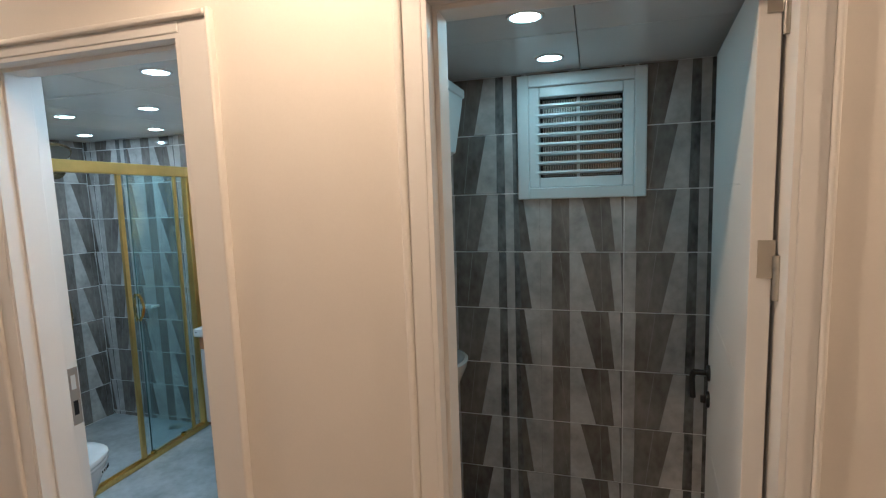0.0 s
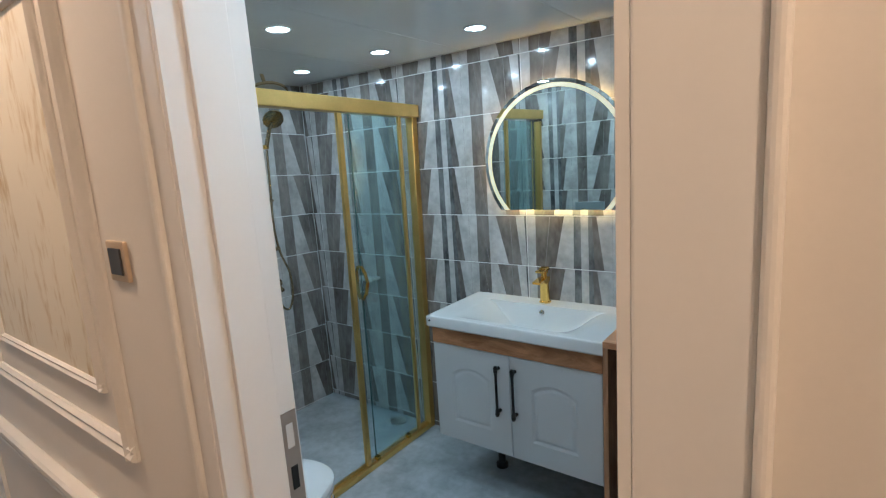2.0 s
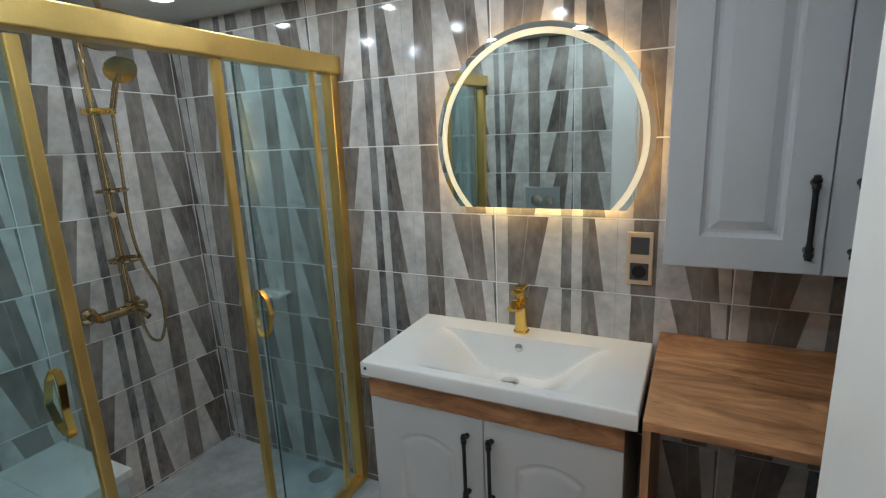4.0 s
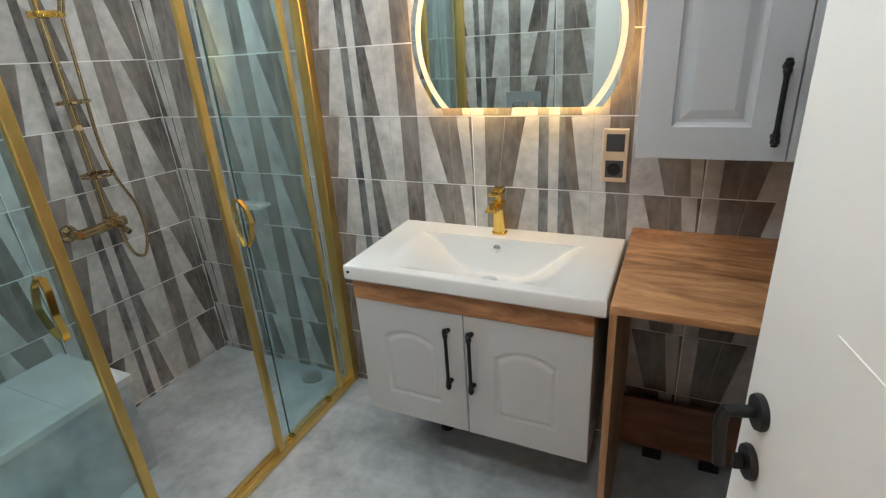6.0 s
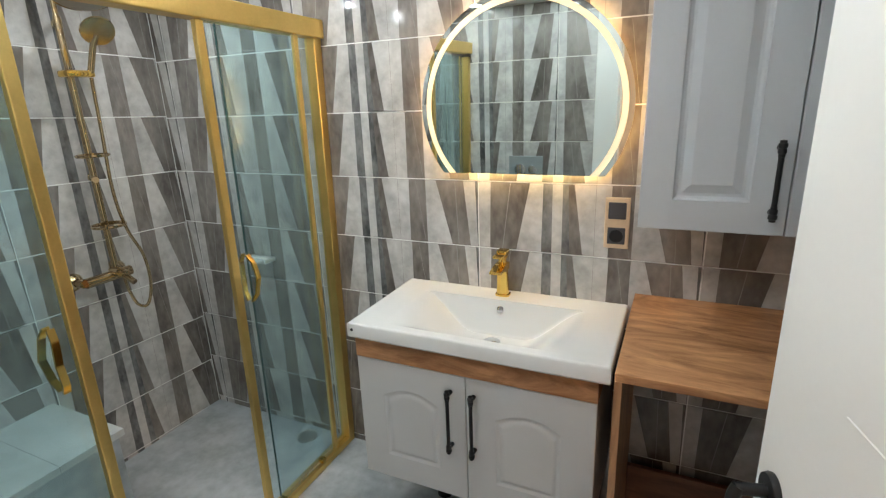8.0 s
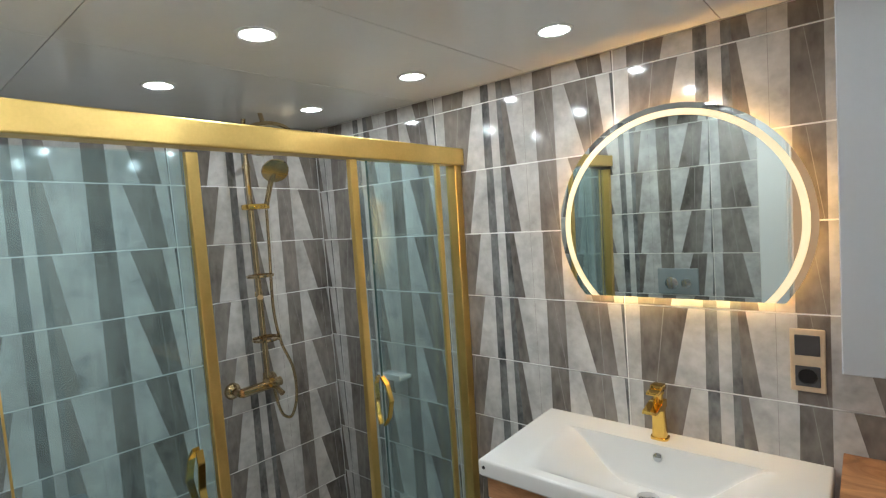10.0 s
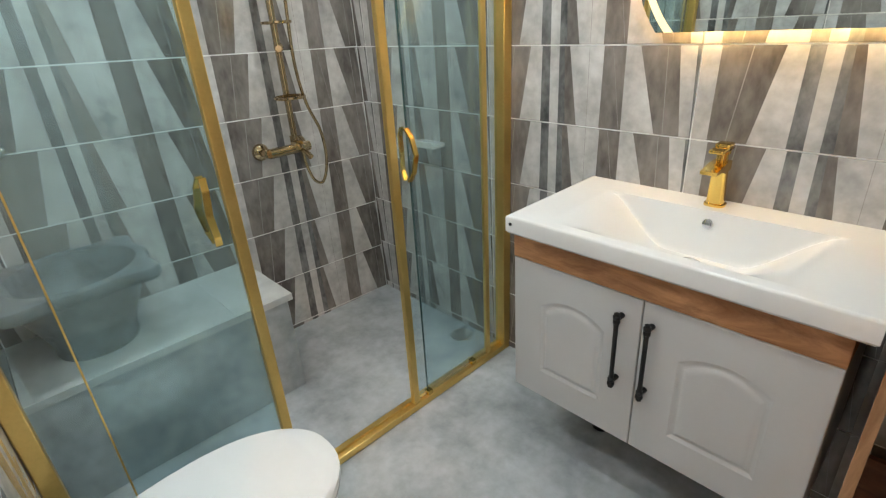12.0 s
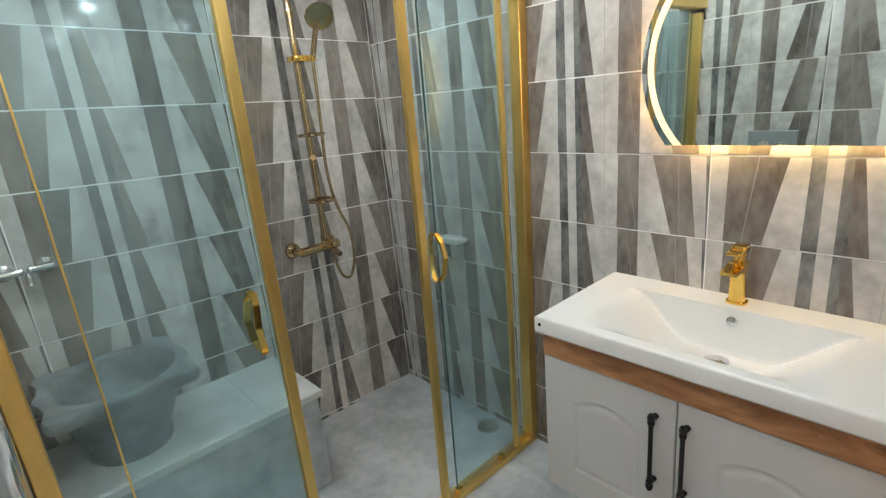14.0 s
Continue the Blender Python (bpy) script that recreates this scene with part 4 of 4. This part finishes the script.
part("side_plug", lathe([(0.0, 0), (0.005, 0), (0.005, 0.002), (0, 0.002)], 16, (bx0 + 0.012, by0 - 0.0065, bz - 0.022), (0, -1, 0)), M_BLACK, wb)

tp = thing("basin_tap", (-3.445, 4.800, bz), "polished gold single-lever basin tap with a waterfall spout", "tap")
bm = skin([[(w * math.copysign(abs(math.cos(a)) ** 0.6, math.cos(a)), y0 + w * 0.85 * math.copysign(abs(math.sin(a)) ** 0.6, math.sin(a)), z) for a in (2 * math.pi * i / 24 for i in range(24))]
           for w, y0, z in ((0.026, 0, 0.0005), (0.026, 0, 0.007), (0.0215, 0, 0.009), (0.020, -0.001, 0.04), (0.0185, -0.004, 0.085), (0.0185, -0.006, 0.110))])
part("body", bm, M_GOLDP, tp, "", True)
sp2 = part("spout", prism([(0.012, 0.100), (0.012, 0.122), (-0.03, 0.121), (-0.085, 0.112), (-0.088, 0.104), (-0.05, 0.104), (-0.02, 0.094)], "x", -0.020, 0.020), M_GOLDP, tp)
part("neck", lathe([(0.014, 0.12), (0.014, 0.14), (0.018, 0.142), (0.018, 0.150)], 20, (0, -0.004, 0)), M_GOLDP, tp, "", True)
part("lever", box(-0.018, 0.018, -0.06, 0.02, 0.150, 0.160, 0.004, bm=box(-0.018, 0.018, -0.02, 0.02, 0.150, 0.168, 0.004)), M_GOLDP, tp, "flat gold lever", True)

# ---- lit mirror ----
MC, MR, MB = (-3.3925, 1.489), 0.347, 1.274
mi = thing("mirror", (MC[0], YB, MC[1]), "round backlit mirror with a flat lower edge and a glowing ring", "mirror")


def cut_circle(r, zb, n=96):
    zb = max(zb, -r + 1e-4)
    a0 = math.asin(zb / r)
    return [(r * math.cos(a0 + (math.pi - 2 * a0) * i / n), r * math.sin(a0 + (math.pi - 2 * a0) * i / n)) for i in range(n + 1)]


part("glass", prism(cut_circle(MR, MB - MC[1]), "y", -0.0345, -0.030), M_MIRROR, mi)
part("back_box", prism(cut_circle(MR - 0.06, MB - MC[1] + 0.05), "y", -0.0295, -0.001), M_DARKP, mi)


def arc_band(r0, r1, zb, y0, y1, n=96):
    o, i = cut_circle(r1, zb, n), cut_circle(r0, zb, n)
    bm = bmesh.new()
    for k in range(n):
        q = [o[k], o[k + 1], i[k + 1], i[k]]
        a = [bm.verts.new((p[0], y0, p[1])) for p in q]
        b = [bm.verts.new((p[0], y1, p[1])) for p in q]
        bm.faces.new(a), bm.faces.new(b[::-1])
        for m in (0, 2):
            bm.faces.new((a[m], a[m + 1], b[m + 1], b[m]))
    bmesh.ops.remove_doubles(bm, verts=bm.verts[:], dist=1e-6)
    return bm


part("light_ring", arc_band(0.312, 0.330, MB - MC[1], -0.0353, -0.0347), M_RING, mi, "glowing warm white ring")
strip = arc_band(0.288, 0.296, MB - MC[1] + 0.05, -0.024, -0.006)
part("led_strip", strip, M_BACKLED, mi, "amber light strip behind the glass")
part("led_strip", box(-0.22, 0.22, -0.024, -0.006, MB - MC[1] + 0.038, MB - MC[1] + 0.048), M_LOWLED, mi)

so = thing("socket_panel", (-3.079, YB, 1.122), "bronze double plate with a dark switch and a socket", "socket")
part("frame", box(-0.038, 0.038, -0.010, -0.0005, -0.083, 0.083, 0.003), M_BRONZE, so)
part("switch", box(-0.027, 0.027, -0.0125, -0.0095, 0.014, 0.068, 0.002), M_DARKP, so)
sk = part("outlet", box(-0.027, 0.027, -0.0125, -0.0095, -0.068, -0.014, 0.002), M_DARKP, so)
part("well", lathe([(0.021, 0), (0.021, 0.002), (0.018, 0.0005), (0.0, 0.0005)], 28, (0, -0.0125, -0.041), (0, -1, 0)), M_BLACK, sk)

# ---- worktop with side panel, rail board; wall cabinet ----
wt = thing("worktop", (-3.01, YB, 0), "oak-look worktop on a side panel beside the vanity", "worktop")
part("top", box(0, XR + 3.01 - 0.002, -0.54, -0.001, 0.868, 0.890, 0.0015), M_WOOD, wt)
part("side_panel", box(0.0, 0.018, -0.54, -0.001, 0.001, 0.868, 0.001), M_WOODZ, wt)
part("back_board", box(0.019, XR + 3.01 - 0.003, -0.05, -0.032, 0.05, 0.262, 0.001), M_BOARD, wt, "reddish wooden board low at the back")
# no real feet: black blocks drawn for the dark slots under the board
for x in (0.10, 0.29, 0.50):
    part("foot", box(x, x + 0.065, -0.05, -0.02, 0.001, 0.05, 0.002), M_BLACK, wt)

wc = thing("wall_cabinet", (-2.998, YB, 1.19), "pale grey two-door wall cabinet with panelled doors", "cabinet")
cw, ch = XR + 2.998 - 0.002, 0.80
part("carcass", box(0, cw, -0.30, -0.001, 0, ch, 0.001), M_CAB, wc)
c1 = panel_door("door", wc, 0.0, 0.3135, 0.001, ch, -0.320, M_CAB, 0.0, 0.075, 0.075)
c2 = panel_door("door", wc, 0.3165, cw, 0.001, ch, -0.320, M_CAB, 0.0, 0.075, 0.075)
bar_handle(0.283, 0.045, 0.215, -0.320, c1)
bar_handle(0.361, 0.045, 0.215, -0.320, c2)

# ---- toilet room: louvred window, cistern, hand basin ----
lw = thing("louvre_window", (0, WYB, 0), "white plastic window with open louvres and a fan grille", "window", kind="structure")
fx0, fx1, fz0, fz1 = -1.866, -1.378, 1.563, 2.050
for a, b, c, e in ((fx0, fx0 + 0.045, fz0, fz1), (fx1 - 0.045, fx1, fz0, fz1), (fx0 + 0.045, fx1 - 0.045, fz0, fz0 + 0.045), (fx0 + 0.045, fx1 - 0.045, fz1 - 0.045, fz1)):
    part("frame", box(a, b, -0.018, 0.06, c, e, 0.004), M_PVC, lw)
for a, b, c, e in ((fx0 + 0.045, fx0 + 0.085, fz0 + 0.045, fz1 - 0.045), (fx1 - 0.085, fx1 - 0.045, fz0 + 0.045, fz1 - 0.045), (fx0 + 0.085, fx1 - 0.085, fz0 + 0.045, fz0 + 0.085), (fx0 + 0.085, fx1 - 0.085, fz1 - 0.085, fz1 - 0.045)):
    part("sash", box(a, b, 0.0, 0.055, c, e, 0.004), M_PVC, lw)
nl = 8
for i in range(nl):
    z = fz0 + 0.105 + i * 0.0375
    bm = box(fx0 + 0.075, fx1 - 0.09, -0.016, 0.016, -0.0045, 0.0045, 0.001)
    bmesh.ops.rotate(bm, verts=bm.verts[:], cent=(0, 0, 0), matrix=Matrix.Rotation(radians(-10), 3, "X"))
    bmesh.ops.translate(bm, verts=bm.verts[:], vec=(0, 0.01, z))
    part("louvre", bm, M_PVC, lw)
part("mullion", box(-1.636, -1.624, 0.052, 0.062, fz0 + 0.085, fz1 - 0.085), M_PVC, lw)
part("grille_back", box(fx0 + 0.05, fx1 - 0.05, 0.085, 0.10, fz0 + 0.05, fz1 - 0.05), M_MESH, lw)
gb = bmesh.new()
for i in range(46):
    x = fx0 + 0.095 + i * 0.0066
    box(x, x + 0.0025, 0.066, 0.074, fz0 + 0.09, fz1 - 0.09, bm=gb)
part("grille_bars", gb, M_STEEL, lw)["kind"] = "stuff"

ci = thing("high_cistern", (WXL, 3.83, 1.735), "white plastic high-level cistern with a tapered base", "cistern")
part("tank", skin([[(x, y, z) for x, y in ((0.001, -w), (d, -w), (d, w), (0.001, w))] for w, d, z in ((0.11, 0.09, 0.0), (0.13, 0.115, 0.02), (0.152, 0.14, 0.20), (0.155, 0.142, 0.225))]), M_PVC, ci)
part("lid", box(0.001, 0.15, -0.162, 0.162, 0.225, 0.258, 0.006), M_PVC, ci)
part("flush_pipe", rod((0.05, 0.0, -0.001), (0.05, 0.0, -1.30), 0.014), M_PVC, ci, "", True)
hb = thing("hand_basin", (WXL, 3.86, 0.80), "small white ceramic hand basin in the toilet room", "washbasin")
part("bowl", skin([[(0.001 + max(0.0, d * math.sin(a)), w * math.cos(a), z) for a in [math.pi * i / 24 for i in range(25)]] for w, d, z in ((0.06, 0.08, -0.02), (0.12, 0.12, 0.05), (0.16, 0.155, 0.13), (0.165, 0.16, 0.155), (0.15, 0.147, 0.16), (0.12, 0.12, 0.11), (0.05, 0.07, 0.07))]), M_CERAMIC, hb, "", True)
part("waste_pipe", rod((0.05, 0, -0.02), (0.05, 0, -0.40), 0.016, bm=rod((0.05, 0, -0.40), (0.001, 0, -0.40), 0.016)), M_CHROME, hb, "", True)

# ---- the tiles themselves, last ----
tile_wall(wall_back, (XL, YB, 0), 0, XR - XL, -5.012 - XL, 1.0, ZC)
tile_wall(wall_left, (XL, YN, 0), 90, YB - YN, 0.098, 1.052, ZC + 0.06, wide=1.0415, high=1.027, slope=-0.0368)      # courses rise a little towards the door
tile_wall(wall_hall, (XR, YN, 0), 180, XR - XL, XR + 3.61, 1.0, ZC, True, [(XR - D1 - 0.07, XR - D0 + 0.11, 0, DH)])
tile_wall(wall_right, (XR, YB, 0), -90, YB - YN, 0.35, 1.0, ZC)
tile_wall(wall_wc_back, (WXL, WYB, 0), 0, WXR - WXL, -2.187 - WXL, 1.588, WZ, False, [(WIN[0] - WXL, WIN[1] - WXL, WIN[2], WIN[3])])
tile_wall(wall_wc_left, (WXL, YN, 0), 90, WYB - YN, 0.2, 1.588, WZ)
tile_wall(wall_wc_right, (WXR, WYB, 0), -90, WYB - YN, 0.2, 1.588, WZ)
